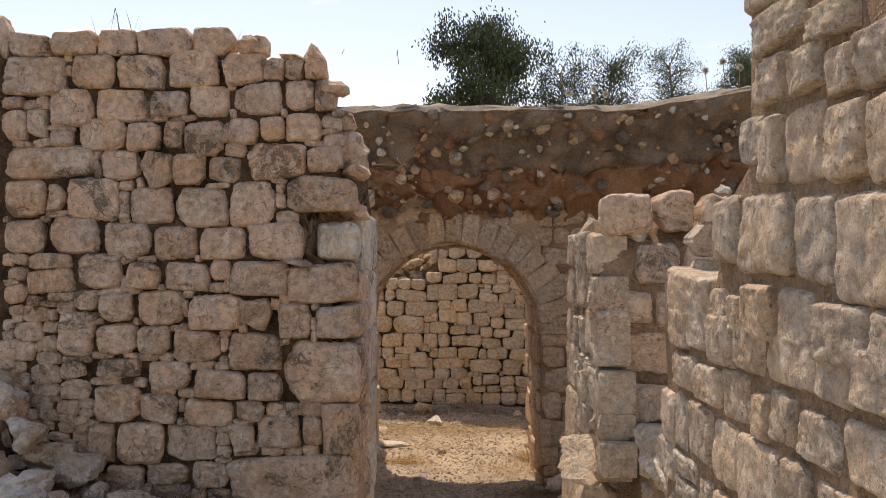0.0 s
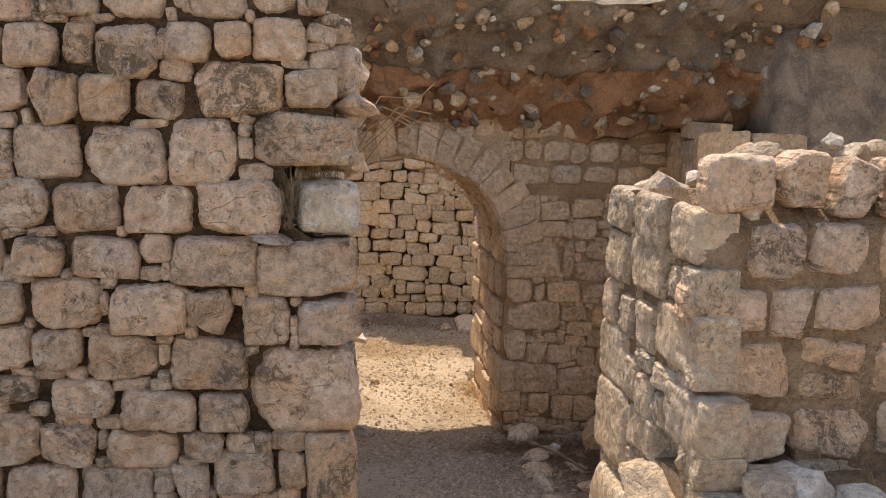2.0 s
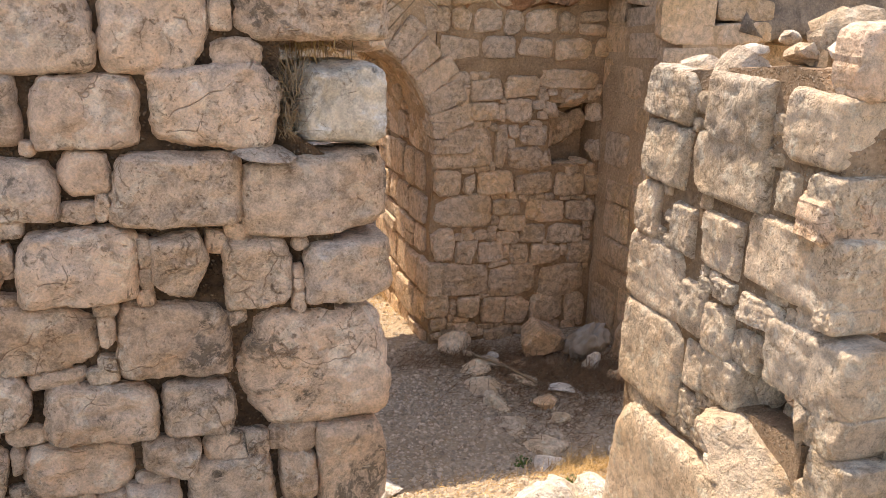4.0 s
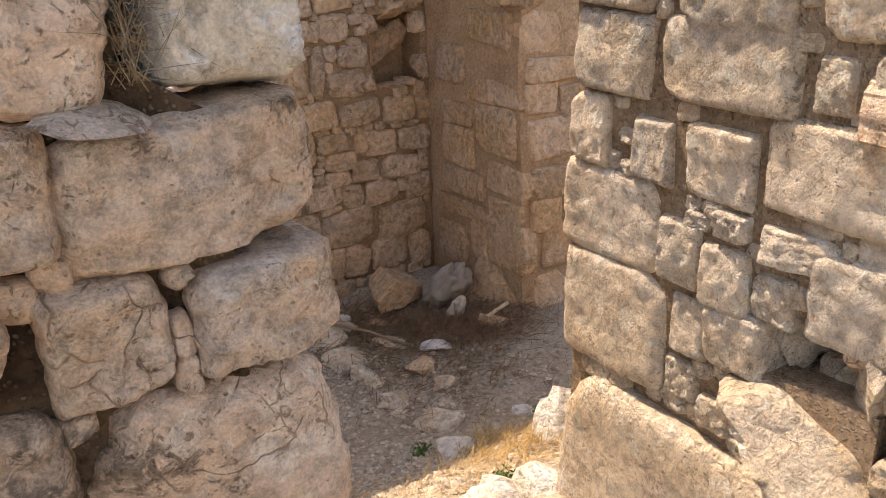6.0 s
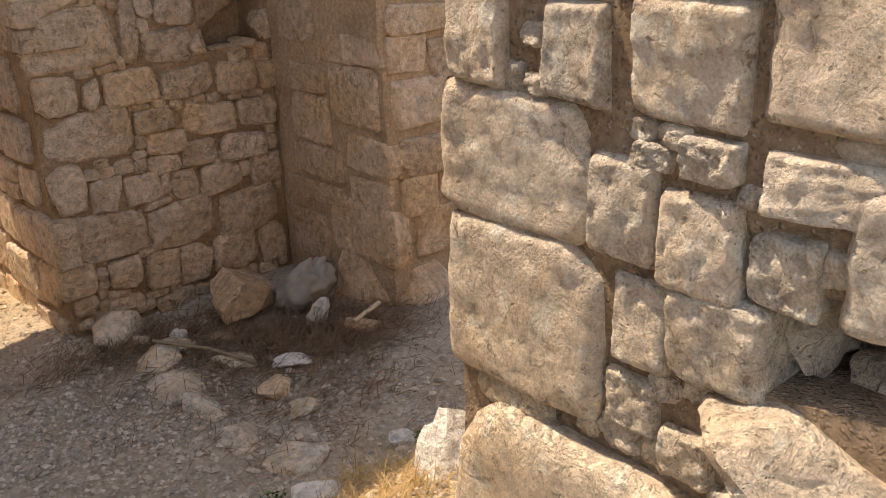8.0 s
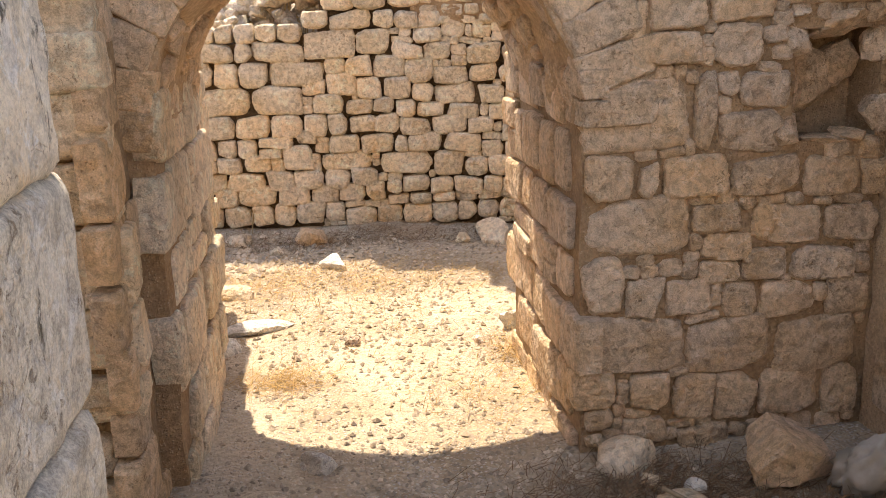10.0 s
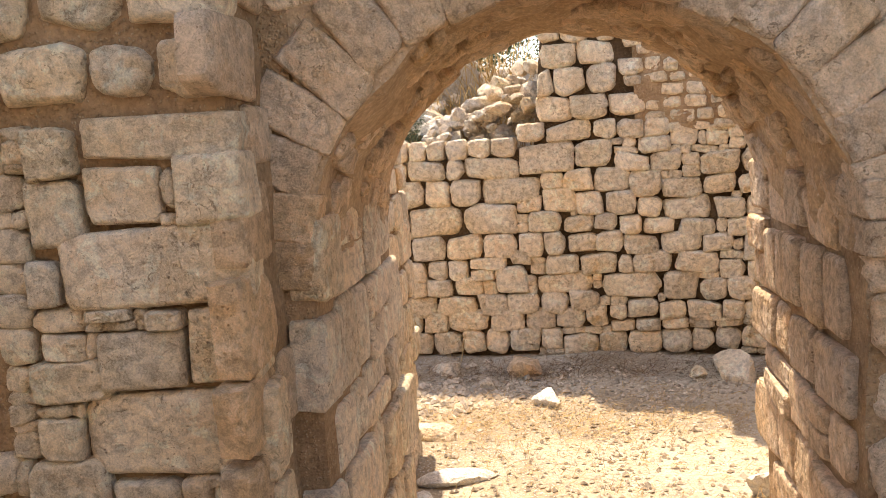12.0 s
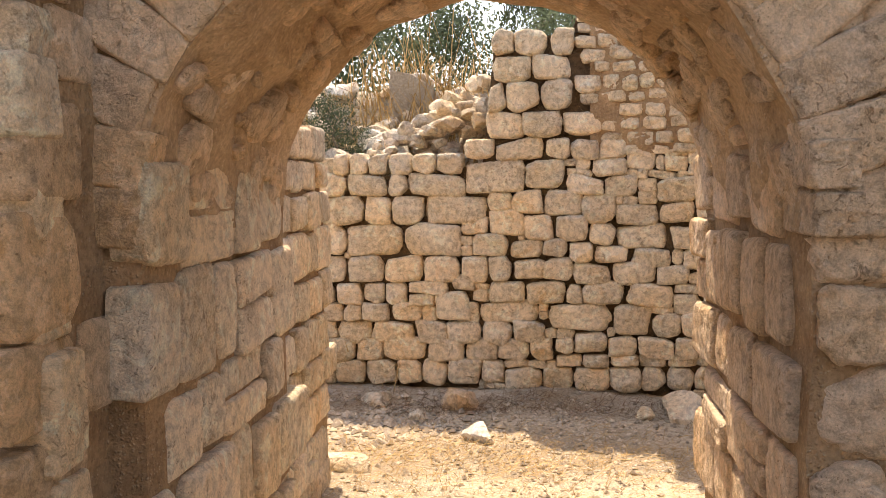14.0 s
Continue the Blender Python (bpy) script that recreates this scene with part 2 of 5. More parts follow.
def stone_mesh(rng, n, aspect, corner, rough):
    """A unit dressed or rubble stone: broken outline, hewn front at local -y, 1 wide, 1 high, set into its bed."""
    seed = Vector((rng.uniform(-50, 50), rng.uniform(-50, 50), rng.uniform(-50, 50)))
    sides = []
    for ang, d in ((0, aspect / 2), (90, 0.5), (180, aspect / 2), (270, 0.5)):
        q = radians(ang + rng.gauss(0, 4.5 * rough))
        sides.append((math.cos(q), math.sin(q), d * rng.uniform(1 - 0.05 * rough, 1.02)))
    for sx, sz in ((1, 1), (-1, 1), (-1, -1), (1, -1)):
        if rng.random() < corner:
            q = math.atan2(sz, sx) + rng.uniform(-0.45, 0.45)
            cx, cz = math.cos(q), math.sin(q)
            reach = abs(cx) * aspect / 2 + abs(cz) * 0.5
            sides.append((cx, cz, reach - rng.uniform(0.05, 0.24) * (0.4 + 0.6 * rough)))
    p = 30 - 12 * rough
    hewn = [(rng.uniform(-0.20, 0.20), rng.uniform(-0.20, 0.20), rng.uniform(-0.10, 0.02)) for _ in range(6)]
    verts, faces = [], []
    for j in range(n + 1):
        for i in range(n + 1):
            s, t = 2 * i / n - 1, 2 * j / n - 1
            m = max(abs(s), abs(t))
            out = 1 - (1 - m) ** 1.45
            dx, dz = s * aspect, t
            length = math.hypot(dx, dz)
            if length < 1e-6:
                x = z = 0.0
            else:
                dx, dz = dx / length, dz / length
                r = sum((max(0.0, cx * dx + cz * dz) / d) ** p for cx, cz, d in sides) ** (-1 / p)
                r *= 1 + rough * (0.045 * noise.noise(seed + Vector((dx, dz, 0)) * 2.6) + 0.045 * noise.noise(seed + Vector((dx, dz, 4)) * 6.0) + 0.035 * noise.noise(seed + Vector((dx, dz, 8)) * 15.0))
                x, z = dx * r * out, dz * r * out
            q = Vector((x, z, 0))
            edge = 0.90 - 0.07 * rough * max(0.0, 1 + 2.2 * noise.noise(seed + q * 3.0))
            rim = max(0.0, (out - edge) / (1 - edge))
            y = (0.12 + 0.20 * rough) * rim ** 1.5 + rough * (max(a * x + b * z + c for a, b, c in hewn) + 0.02)
            y += rough * (0.16 * noise.noise(seed + q * 1.2) - 0.15 * abs(noise.noise(seed + q * 2.7)) + 0.09 * noise.noise(seed + q * 5.5) - 0.09 * abs(noise.noise(seed + q * 9.0)) + 0.05 * noise.noise(seed + q * 19.0) + 0.06)
            verts.append((x / aspect, y, z))
    w = n + 1
    for j in range(n):
        for i in range(n):
            a = j * w + i
            faces.append((a, a + 1, a + w + 1, a + w))
    rim = [i for i in range(w)] + [j * w + n for j in range(1, w)] + [n * w + i for i in range(n - 1, -1, -1)] + [j * w for j in range(n - 1, 0, -1)]
    base = len(verts)
    for i in rim:
        x, y, z = verts[i]
        verts.append((x * 0.96, 1.5, z * 0.96))
    for k in range(len(rim)):
        q = (k + 1) % len(rim)
        faces.append((rim[q], rim[k], base + k, base + q))
    faces.append(tuple(base + k for k in range(len(rim))))
    return verts, faces


KINDS = {"rubble": (12, 0.75, 1.0, 10), "hero": (22, 0.75, 0.9, 10), "ashlar": (10, 0.25, 0.4, 8), "hero_ashlar": (22, 0.4, 0.42, 10), "small": (8, 0.8, 1.0, 9)}
SHAPES, LIB = {}, {}


def stone_data(kind, material, aspect=1.15):
    """Shared stone meshes of one kind, material and proportion."""
    aspect = min(ASPECTS, key=lambda q: abs(math.log(q / aspect)))
    n, corner, rough, count = KINDS[kind]
    if (kind, aspect) not in SHAPES:
        rng = random.Random(kind + str(aspect))
        SHAPES[kind, aspect] = [stone_mesh(rng, n, aspect, corner, rough) for _ in range(count)]
    if (kind, aspect, material.name) not in LIB:
        out = []
        for v, f in SHAPES[kind, aspect]:
            me = bpy.data.meshes.new("stone")
            me.from_pydata(v, [], f)
            me.polygons.foreach_set("use_smooth", [i < n * n for i in range(len(f))])
            me.materials.append(material)
            out.append(me)
        LIB[kind, aspect, material.name] = out
    return LIB[kind, aspect, material.name]


def lay(parent, at, w, h, turn, kind, material, rng, depth=0.09, proud=0.03, tilt=0.0, name="stone"):
    """One stone of a wall: centre of its face, size, heading of the wall (degrees about z), how far it stands proud."""
    ob = new(name, rng.choice(stone_data(kind, material, w / h)))
    ob.parent = parent
    m = pose(at[0], at[1], at[2], 0, 0, turn) @ pose(0, -proud, 0, rng.uniform(-2, 2), tilt, rng.uniform(-2, 2))
    ob.matrix_basis = m @ Matrix.Diagonal((w * rng.choice((-1, 1)), depth, h, 1))
    return ob


def courses(parent, origin, turn, length, z0, z1, keep, kind, material, seed, h=(0.15, 0.21), w=(0.16, 0.34), gap=0.012, depth=0.09, proud=0.035, curve=None, limit=10**6):
    """Courses of stones along a wall face. keep(u, z): whether a stone stands there. curve(u): place and heading on a bowed wall."""
    rng = random.Random(seed)
    z, made = z0, []
    d = Vector((math.cos(radians(turn)), math.sin(radians(turn)), 0))
    while z < z1:
        hh = rng.uniform(*h)
        u = rng.uniform(-0.2, 0.0)
        while u < length:
            ww = rng.uniform(*w)
            uc, zc = u + ww / 2, z + hh / 2
            if 0 <= uc <= length and keep(uc, zc):
                p, a = (Vector(origin) + d * uc, turn) if curve is None else curve(uc)
                hs = hh * rng.uniform(0.86, 1.08)
                if ww > 0.19 and rng.random() < 0.12:
                    for s in (-1, 1):
                        lay(parent, (p[0], p[1], zc + s * hh / 4), ww - gap, hh / 2 - gap * 0.6, a, kind, material, rng, depth, proud * rng.uniform(0.5, 1.2), rng.uniform(-4, 4))
                else:
                    lay(parent, (p[0], p[1], zc + rng.uniform(-0.012, 0.012)), ww - gap * rng.uniform(0.5, 1.4), hs - gap, a, kind, material, rng, depth, proud * rng.uniform(0.5, 1.3), rng.uniform(-3, 3))
            u += ww
        z += hh


def prism(name, outline, start, depth_vec, u_vec, material, parent=None, label="", step=0.12, rough=0.02, seed=0.0):
    """A wall core: an outline in (along, up), swept along depth_vec, with an uneven skin."""
    bm = bmesh.new()
    u, d, o = Vector(u_vec), Vector(depth_vec), Vector(start)
    pts = []
    for k, (a, b) in enumerate(outline):
        a2, b2 = outline[(k + 1) % len(outline)]
        n = max(1, int(math.hypot(a2 - a, b2 - b) / step))
        pts += [(a + (a2 - a) * i / n, b + (b2 - b) * i / n) for i in range(n)]
    m = max(1, int(d.length / step))
    rings = []
    for j in range(m + 1):
        rings.append([bm.verts.new(o + u * a + Vector((0, 0, b)) + d * (j / m)) for a, b in pts])
    for j in range(m):
        for k in range(len(pts)):
            q = (k + 1) % len(pts)
            bm.faces.new((rings[j][k], rings[j][q], rings[j + 1][q], rings[j + 1][k]))
    caps = [bm.faces.new(rings[0]), bm.faces.new(list(reversed(rings[m])))]
    bm.normal_update()
    bmesh.ops.triangulate(bm, faces=caps)
    for v in bm.verts:
        p = v.co + Vector((seed, seed, 0))
        v.co += Vector((fbm(p, 5), fbm(p + Vector((9, 0, 0)), 5), fbm(p + Vector((0, 9, 0)), 5))) * rough
    ob = part(name, bm, material, parent, smooth=rough > 0.05)
    return tagged(ob, label, "wall", kind="structure") if label else ob


# ---- ground ----
def smooth(a, b, t):
    t = min(1.0, max(0.0, (t - a) / (b - a)))
    return t * t * (3 - 2 * t)


def ground_z(x, y):
    """Height of the ground: rough rise outside, a drop through the doorway, the rooms below, the bank behind."""
    out = 0.37 * smooth(0.2, 1.8, y) - 0.02
    out += 0.12 * smooth(-0.9, -2.2, x) * smooth(2.5, 4.1, y)
    door = smooth(-1.1, -0.3, x) * smooth(2.6, 4.1, y)
    out = out * (1 - door) + 0.02 * door
    room = 0.02 - 0.14 * smooth(4.75, 5.1, y) - 0.28 * smooth(5.0, 6.0, y) - 0.06 * smooth(6.0, 7.4, y) - 0.09 * smooth(7.6, 9.6, y) + 0.05 * smooth(11.2, 11.6, y)
    z = out if y < 4.3 else room
    if y > 11.9:
        z += (1.7 - z) * smooth(11.9, 13.4, y)
    if y > 4.3:
        z += (0.6 - z) * max(smooth(4.5, 7.5, x), smooth(-4.5, -6.5, x)) * (1 - smooth(11.9, 13.4, y))
    return z + 0.03 * fbm((x, y, 0), 1.1) + 0.012 * fbm((x, y, 5), 6)


def lines(lo, hi, a, b, fine):
    mid = list(np.arange(a, b + 1e-6, fine))
    left = [a - (a - lo) * (k / 14) ** 3 for k in range(14, 0, -1)]
    right = [b + (hi - b) * (k / 14) ** 3 for k in range(1, 15)]
    return left + mid + right


gx, gy = lines(-1500, 1500, -3.2, 4.2, 0.06), lines(-1500, 1500, -1.5, 14.0, 0.06)
gv = [(x, y, ground_z(x, y)) for y in gy for x in gx]
gw = len(gx)
gf = [(j * gw + i, j * gw + i + 1, (j + 1) * gw + i + 1, (j + 1) * gw + i) for j in range(len(gy) - 1) for i in range(gw - 1)]
ground = tagged(mesh_object("ground", gv, gf, GROUND), "dry pale earth with gravel and straw", "ground", kind="structure")



class Faces:
    """Lays single stones, given as (from, to, bottom, top) along a wall face, and pins the joints between them."""

    def __init__(self, wall, kind, material, seed, place, depth=0.09, proud=0.035, grow=0.004):
        self.wall, self.kind, self.material, self.rng = wall, kind, material, random.Random(seed)
        self.place, self.depth, self.proud, self.grow = place, depth, proud, grow
        self.laid = []

    def __call__(self, *stones):
        for a, b, c, d in stones:
            p, turn = self.place((a + b) / 2)
            w, h = b - a + self.grow, d - c + self.grow
            self.laid.append((a, b, c, d))
            lay(self.wall, (p[0], p[1], (c + d) / 2), w, h, turn, self.kind, self.material, self.rng, self.depth, self.proud * self.rng.uniform(0.5, 1.4), self.rng.uniform(-2, 2))

    def fill(self, u0, u1, z0, z1, size=0.11, least=0.022, keep=lambda u, z: True, sink=0.5, tries=2600, most=300):
        """Small pinning stones pressed into the empty spots between the laid ones."""
        cell = 0.008
        nu, nz = int((u1 - u0) / cell), int((z1 - z0) / cell)
        uu, zz = np.meshgrid(u0 + cell * (np.arange(nu) + 0.5), z0 + cell * (np.arange(nz) + 0.5), indexing="ij")
        full = np.zeros((nu, nz), bool)
        for a, b, c, d in self.laid:
            full |= (np.abs((uu - (a + b) / 2) / ((b - a) / 2)) ** 6 + np.abs((zz - (c + d) / 2) / ((d - c) / 2)) ** 6) < 0.95
        made, lim = 0, int(size / cell)
        for _ in range(tries):
            i, j = self.rng.randrange(nu), self.rng.randrange(nz)
            if full[i, j] or not keep(uu[i, j], zz[i, j]) or made >= most:
                continue
            box, going = [i, i + 1, j, j + 1], [True] * 4
            cap = self.rng.randint(lim // 2, lim)
            while any(going):
                for k in range(4):
                    if not going[k]:
                        continue
                    i0, i1, j0, j1 = box
                    step = ((i0 - 1, i0, j0, j1), (i1, i1 + 1, j0, j1), (i0, i1, j0 - 1, j0), (i0, i1, j1, j1 + 1))[k]
                    wide = (i1 - i0 if k < 2 else j1 - j0) >= (cap * 1.5 if k < 2 else cap)
                    if wide or step[0] < 0 or step[1] > nu or step[2] < 0 or step[3] > nz or full[step[0]:step[1], step[2]:step[3]].any():
                        going[k] = False
                    else:
                        box[k] += (-1, 1, -1, 1)[k]
            i0, i1, j0, j1 = box
            w, h = (i1 - i0) * cell, (j1 - j0) * cell
            if min(w, h) < least:
                continue
            full[i0:i1, j0:j1] = True
            made += 1
            u, z = u0 + cell * (i0 + i1) / 2, z0 + cell * (j0 + j1) / 2
            p, turn = self.place(u)
            lay(self.wall, (p[0], p[1], z), w + 0.008, h + 0.008, turn, "small", self.material, self.rng, 0.06, self.proud * sink * self.rng.uniform(0.4, 1.3), self.rng.uniform(-9, 9), "chip")


def rock_mesh(name, size, seed, material, parent=None, sub=2, rough=0.35, cuts=5):
    """A boulder: a ball hewn by flat breaks into an angular lump, then roughened."""
    rng = random.Random(seed)
    bm = bmesh.new()
    bmesh.ops.create_icosphere(bm, subdivisions=sub, radius=1.0)
    planes = [(Vector((rng.gauss(0, 1), rng.gauss(0, 1), rng.gauss(0, 1))).normalized(), rng.uniform(0.42, 0.72)) for _ in range(cuts + 6)]
    off = Vector((seed * 3.1, seed * 1.7, 0))
    for v in bm.verts:
        p = v.co.copy()
        r = min([1.0] + [d / p.dot(q) for q, d in planes if p.dot(q) > 0.05])
        p *= r
        p *= 1.25 + rough * (0.32 * fbm(p + off, 1.5, 3) + 0.2 * fbm(p + off, 4.0, 4))
        v.co = Vector((p.x * size[0], p.y * size[1], p.z * size[2])) * 0.55
    ob = part(name, bm, material, parent)
    ob.data.set_sharp_from_angle(angle=radians(28 if sub < 4 else 20))
    return ob


# ---- wall by the doorway, west part ----
A_Y = 4.15


wall_a = prism("wall_west", [(-5.0, -0.6), (-0.52, -0.6), (-0.50, 1.40), (-0.62, 1.50), (-0.62, 1.66), (-0.46, 1.70), (-0.48, 1.95), (-0.58, 2.24), (-0.95, 2.36), (-5.0, 2.40)],
               (0, A_Y + 0.016, 0), (0, 1.564, 0), (1, 0, 0), EARTH, label="thick ruined rubble wall of weathered limestone")
row_a = Faces(wall_a, "hero", LIME_A, 3, lambda u: ((u, A_Y), 0), depth=0.10, proud=0.03, grow=0.004)
row_a((-1.98, -1.80, 2.37, 2.48), (-1.79, -1.58, 2.38, 2.49), (-1.57, -1.39, 2.38, 2.50), (-1.39, -1.15, 2.38, 2.50), (-1.15, -0.95, 2.38, 2.51), (-0.92, -0.80, 2.39, 2.47))
row_a((-2.00, -1.71, 2.20, 2.37), (-1.69, -1.49, 2.23, 2.38), (-1.48, -1.26, 2.23, 2.38), (-1.25, -1.02, 2.24, 2.40), (-1.01, -0.81, 2.25, 2.39), (-0.81, -0.72, 2.27, 2.37), (-0.72, -0.64, 2.27, 2.36), (-0.63, -0.53, 2.27, 2.35))
row_a((-1.99, -1.91, 2.14, 2.19), (-1.79, -1.59, 2.06, 2.23), (-1.58, -1.35, 2.08, 2.23), (-1.33, -1.16, 2.10, 2.22), (-1.15, -0.97, 2.10, 2.25), (-0.95, -0.73, 2.11, 2.25), (-0.72, -0.58, 2.13, 2.27), (-0.58, -0.49, 2.13, 2.27))
row_a((-2.00, -1.89, 1.99, 2.13), (-1.89, -1.80, 2.00, 2.14), (-1.78, -1.68, 1.97, 2.04), (-1.67, -1.44, 1.95, 2.10), (-1.44, -1.28, 1.95, 2.08), (-1.27, -1.18, 1.96, 2.08), (-1.18, -1.00, 1.92, 2.08), (-0.98, -0.84, 1.98, 2.10), (-0.83, -0.72, 1.99, 2.10), (-0.72, -0.55, 1.99, 2.12))
row_a((-2.00, -1.58, 1.82, 1.97), (-1.56, -1.38, 1.81, 1.95), (-1.37, -1.23, 1.78, 1.94), (-1.23, -1.08, 1.79, 1.94), (-1.07, -0.92, 1.80, 1.92), (-0.90, -0.62, 1.82, 1.98), (-0.62, -0.46, 1.85, 1.97))
row_a((-2.00, -1.81, 1.64, 1.81), (-1.80, -1.72, 1.67, 1.80), (-1.71, -1.47, 1.63, 1.82), (-1.43, -1.23, 1.61, 1.78), (-1.22, -0.98, 1.60, 1.78), (-0.97, -0.76, 1.60, 1.81), (-0.72, -0.39, 1.67, 1.83))
row_a((-2.00, -1.81, 1.48, 1.63), (-1.80, -1.57, 1.48, 1.65), (-1.56, -1.33, 1.46, 1.62), (-1.32, -1.12, 1.45, 1.60), (-1.11, -0.90, 1.45, 1.60), (-0.89, -0.61, 1.45, 1.62))
row_a((-1.89, -1.69, 1.41, 1.48), (-1.66, -1.46, 1.32, 1.48), (-1.44, -1.29, 1.32, 1.44), (-1.27, -1.06, 1.31, 1.44), (-0.97, -0.70, 1.29, 1.44), (-0.71, -0.38, 1.25, 1.43))
row_a((-1.90, -1.68, 1.30, 1.41), (-1.68, -1.57, 1.22, 1.31), (-1.56, -1.41, 1.17, 1.30), (-1.39, -1.18, 1.15, 1.31), (-1.16, -0.92, 1.13, 1.29), (-0.90, -0.78, 1.13, 1.27), (-0.75, -0.60, 1.09, 1.25), (-0.58, -0.38, 1.09, 1.24))
row_a((-1.75, -1.59, 1.01, 1.21), (-1.58, -1.39, 1.02, 1.16), (-1.39, -1.24, 1.02, 1.15), (-1.23, -1.01, 0.98, 1.13), (-0.98, -0.74, 0.95, 1.12), (-0.73, -0.38, 0.80, 1.08))
row_a((-1.58, -1.38, 0.91, 1.00), (-1.35, -1.15, 0.86, 0.99), (-1.13, -0.90, 0.82, 0.95), (-0.89, -0.73, 0.81, 0.94))
row_a((-1.59, -1.38, 0.71, 0.88), (-1.38, -1.20, 0.71, 0.84), (-1.18, -0.95, 0.69, 0.81), (-0.94, -0.81, 0.72, 0.81))
row_a((-1.62, -1.50, 0.53, 0.70), (-1.49, -1.27, 0.52, 0.71), (-1.26, -1.03, 0.53, 0.70), (-0.97, -0.86, 0.58, 0.70), (-0.85, -0.65, 0.60, 0.74), (-0.64, -0.55, 0.61, 0.74), (-0.55, -0.38, 0.56, 0.79))
row_a((-1.54, -1.36, 0.38, 0.51), (-1.35, -1.16, 0.43, 0.52), (-1.15, -0.97, 0.41, 0.53), (-0.97, -0.38, 0.35, 0.56))
row_a.laid.append((-0.66, -0.36, 1.43, 1.72))
row_a.fill(-2.0, -0.45, 0.36, 2.45, 0.09, 0.022, lambda u, z: z < 2.18 or u < -0.95, 0.3, 9000, 170)
courses(wall_a, (-4.6, A_Y, 0), 0, 2.6, 0.25, 2.42, lambda u, z: u - 4.6 < -2.1 or (1.0 < z < 1.4 and u - 4.6 < -1.85), "rubble", LIME_A, 11)
courses(wall_a, (-0.425, A_Y + 0.10, 0), 90, 0.72, -0.3, 2.2, lambda u, z: z < 1.38 or (u > 0.1 and 1.75 < z < 2.2 - 0.2 * u), "rubble", LIME_A, 12, h=(0.15, 0.24), w=(0.18, 0.36), proud=0.04, depth=0.08, gap=0.006)
rng_a = random.Random(61)
for k in range(6):
    for y, w in ((5.06, 0.36), (5.46, 0.46)):
        lay(wall_a, (-0.445, y + 0.03 * (k % 2), -0.12 + 0.33 * k), w, 0.335, 90, "hero_ashlar", WHITE_OLD, rng_a, 0.10, 0.03)
# unseen back face in paler stone, added to bounce sunlight onto the arch wall
courses(wall_a, (-0.5, A_Y + 1.58, 0), 180, 3.4, -0.5, 2.3, lambda u, z: u > 0.22, "rubble", LIME_B, 13, h=(0.16, 0.24), w=(0.2, 0.4))
# pale corner block and the overhanging stones above it
block = lay(wall_a, (-0.475, A_Y, 1.535), 0.205, 0.18, 6, "hero", WHITE, random.Random(2), depth=0.20, proud=0.02)
tagged(block, "pale whitish squared corner stone")
for k, (x, y, z, w, d, h) in enumerate([(-0.42, 4.35, 1.68, 0.17, 0.2, 0.13), (-0.55, 4.5, 1.7, 0.2, 0.3, 0.16), (-0.66, 4.14, 1.445, 0.13, 0.1, 0.035), (-0.87, 4.12, 2.43, 0.11, 0.14, 0.08), (-0.58, 4.16, 2.36, 0.11, 0.12, 0.11),
                                        (-0.68, 4.2, 2.37, 0.12, 0.14, 0.08), (-0.5, 4.2, 2.24, 0.14, 0.16, 0.09), (-0.47, 4.25, 2.1, 0.15, 0.18, 0.11), (-0.43, 4.3, 1.98, 0.16, 0.2, 0.12), (-0.4, 4.22, 1.86, 0.12, 0.2, 0.09)]):
    r = rock_mesh("stone", (w, d, h), 20 + k, LIME_A, wall_a, 2, 0.4)
    r.matrix_basis = pose(x, y, z, 8 * (k % 3), 6 * (k % 2), 23 * k)

# ---- pier of the doorway, east part ----
B_X = 0.67
wall_b = prism("wall_east", [(3.96, -0.5), (4.84, -0.5), (4.86, 1.5), (4.6, 1.58), (4.1, 1.62), (3.96, 1.5)], (1.05, 0, 0), (2.4, 0, 0), (0, 1, 0), LIME_MORTAR,
               label="ruined limestone doorway pier in brown mortar")
for prof in ([(3.96, -0.5), (4.86, -0.5), (4.86, 0.66), (3.96, 0.66)], [(4.28, 0.66), (4.85, 0.66), (4.85, 0.82), (4.28, 0.82)],
             [(3.96, 0.82), (4.85, 0.82), (4.86, 1.52), (4.6, 1.58), (4.1, 1.62), (3.96, 1.5)]):
    prism("mortar_bed", prof, (B_X + 0.012, 0, 0), (0.4, 0, 0), (0, 1, 0), LIME_MORTAR, rough=0.012, step=0.04).parent = wall_b
row_b = Faces(wall_b, "hero_ashlar", LIME_B, 7, lambda u: ((B_X, u), -90), depth=0.10, proud=0.016, grow=0.004)
row_b((4.73, 4.86, 1.02, 1.20), (4.52, 4.64, 1.02, 1.17), (4.29, 4.48, 1.01, 1.18), (3.89, 4.27, 1.03, 1.23))
row_b((4.54, 4.89, 0.78, 1.02), (4.42, 4.54, 0.79, 0.95), (4.40, 4.47, 0.94, 0.98), (4.29, 4.38, 0.94, 1.00), (4.08, 4.26, 0.92, 1.00))
row_b((4.28, 4.41, 0.77, 0.92), (4.17, 4.27, 0.78, 0.89), (3.80, 4.14, 0.78, 0.98))
row_b((4.51, 4.87, 0.48, 0.79), (4.39, 4.49, 0.62, 0.77), (4.23, 4.39, 0.63, 0.78), (3.81, 3.95, 0.69, 0.81), (3.89, 3.96, 1.00, 1.06))
row_b((4.62, 4.80, 0.43, 0.52), (3.76, 3.92, 0.55, 0.70), (3.88, 3.95, 0.51, 0.59))
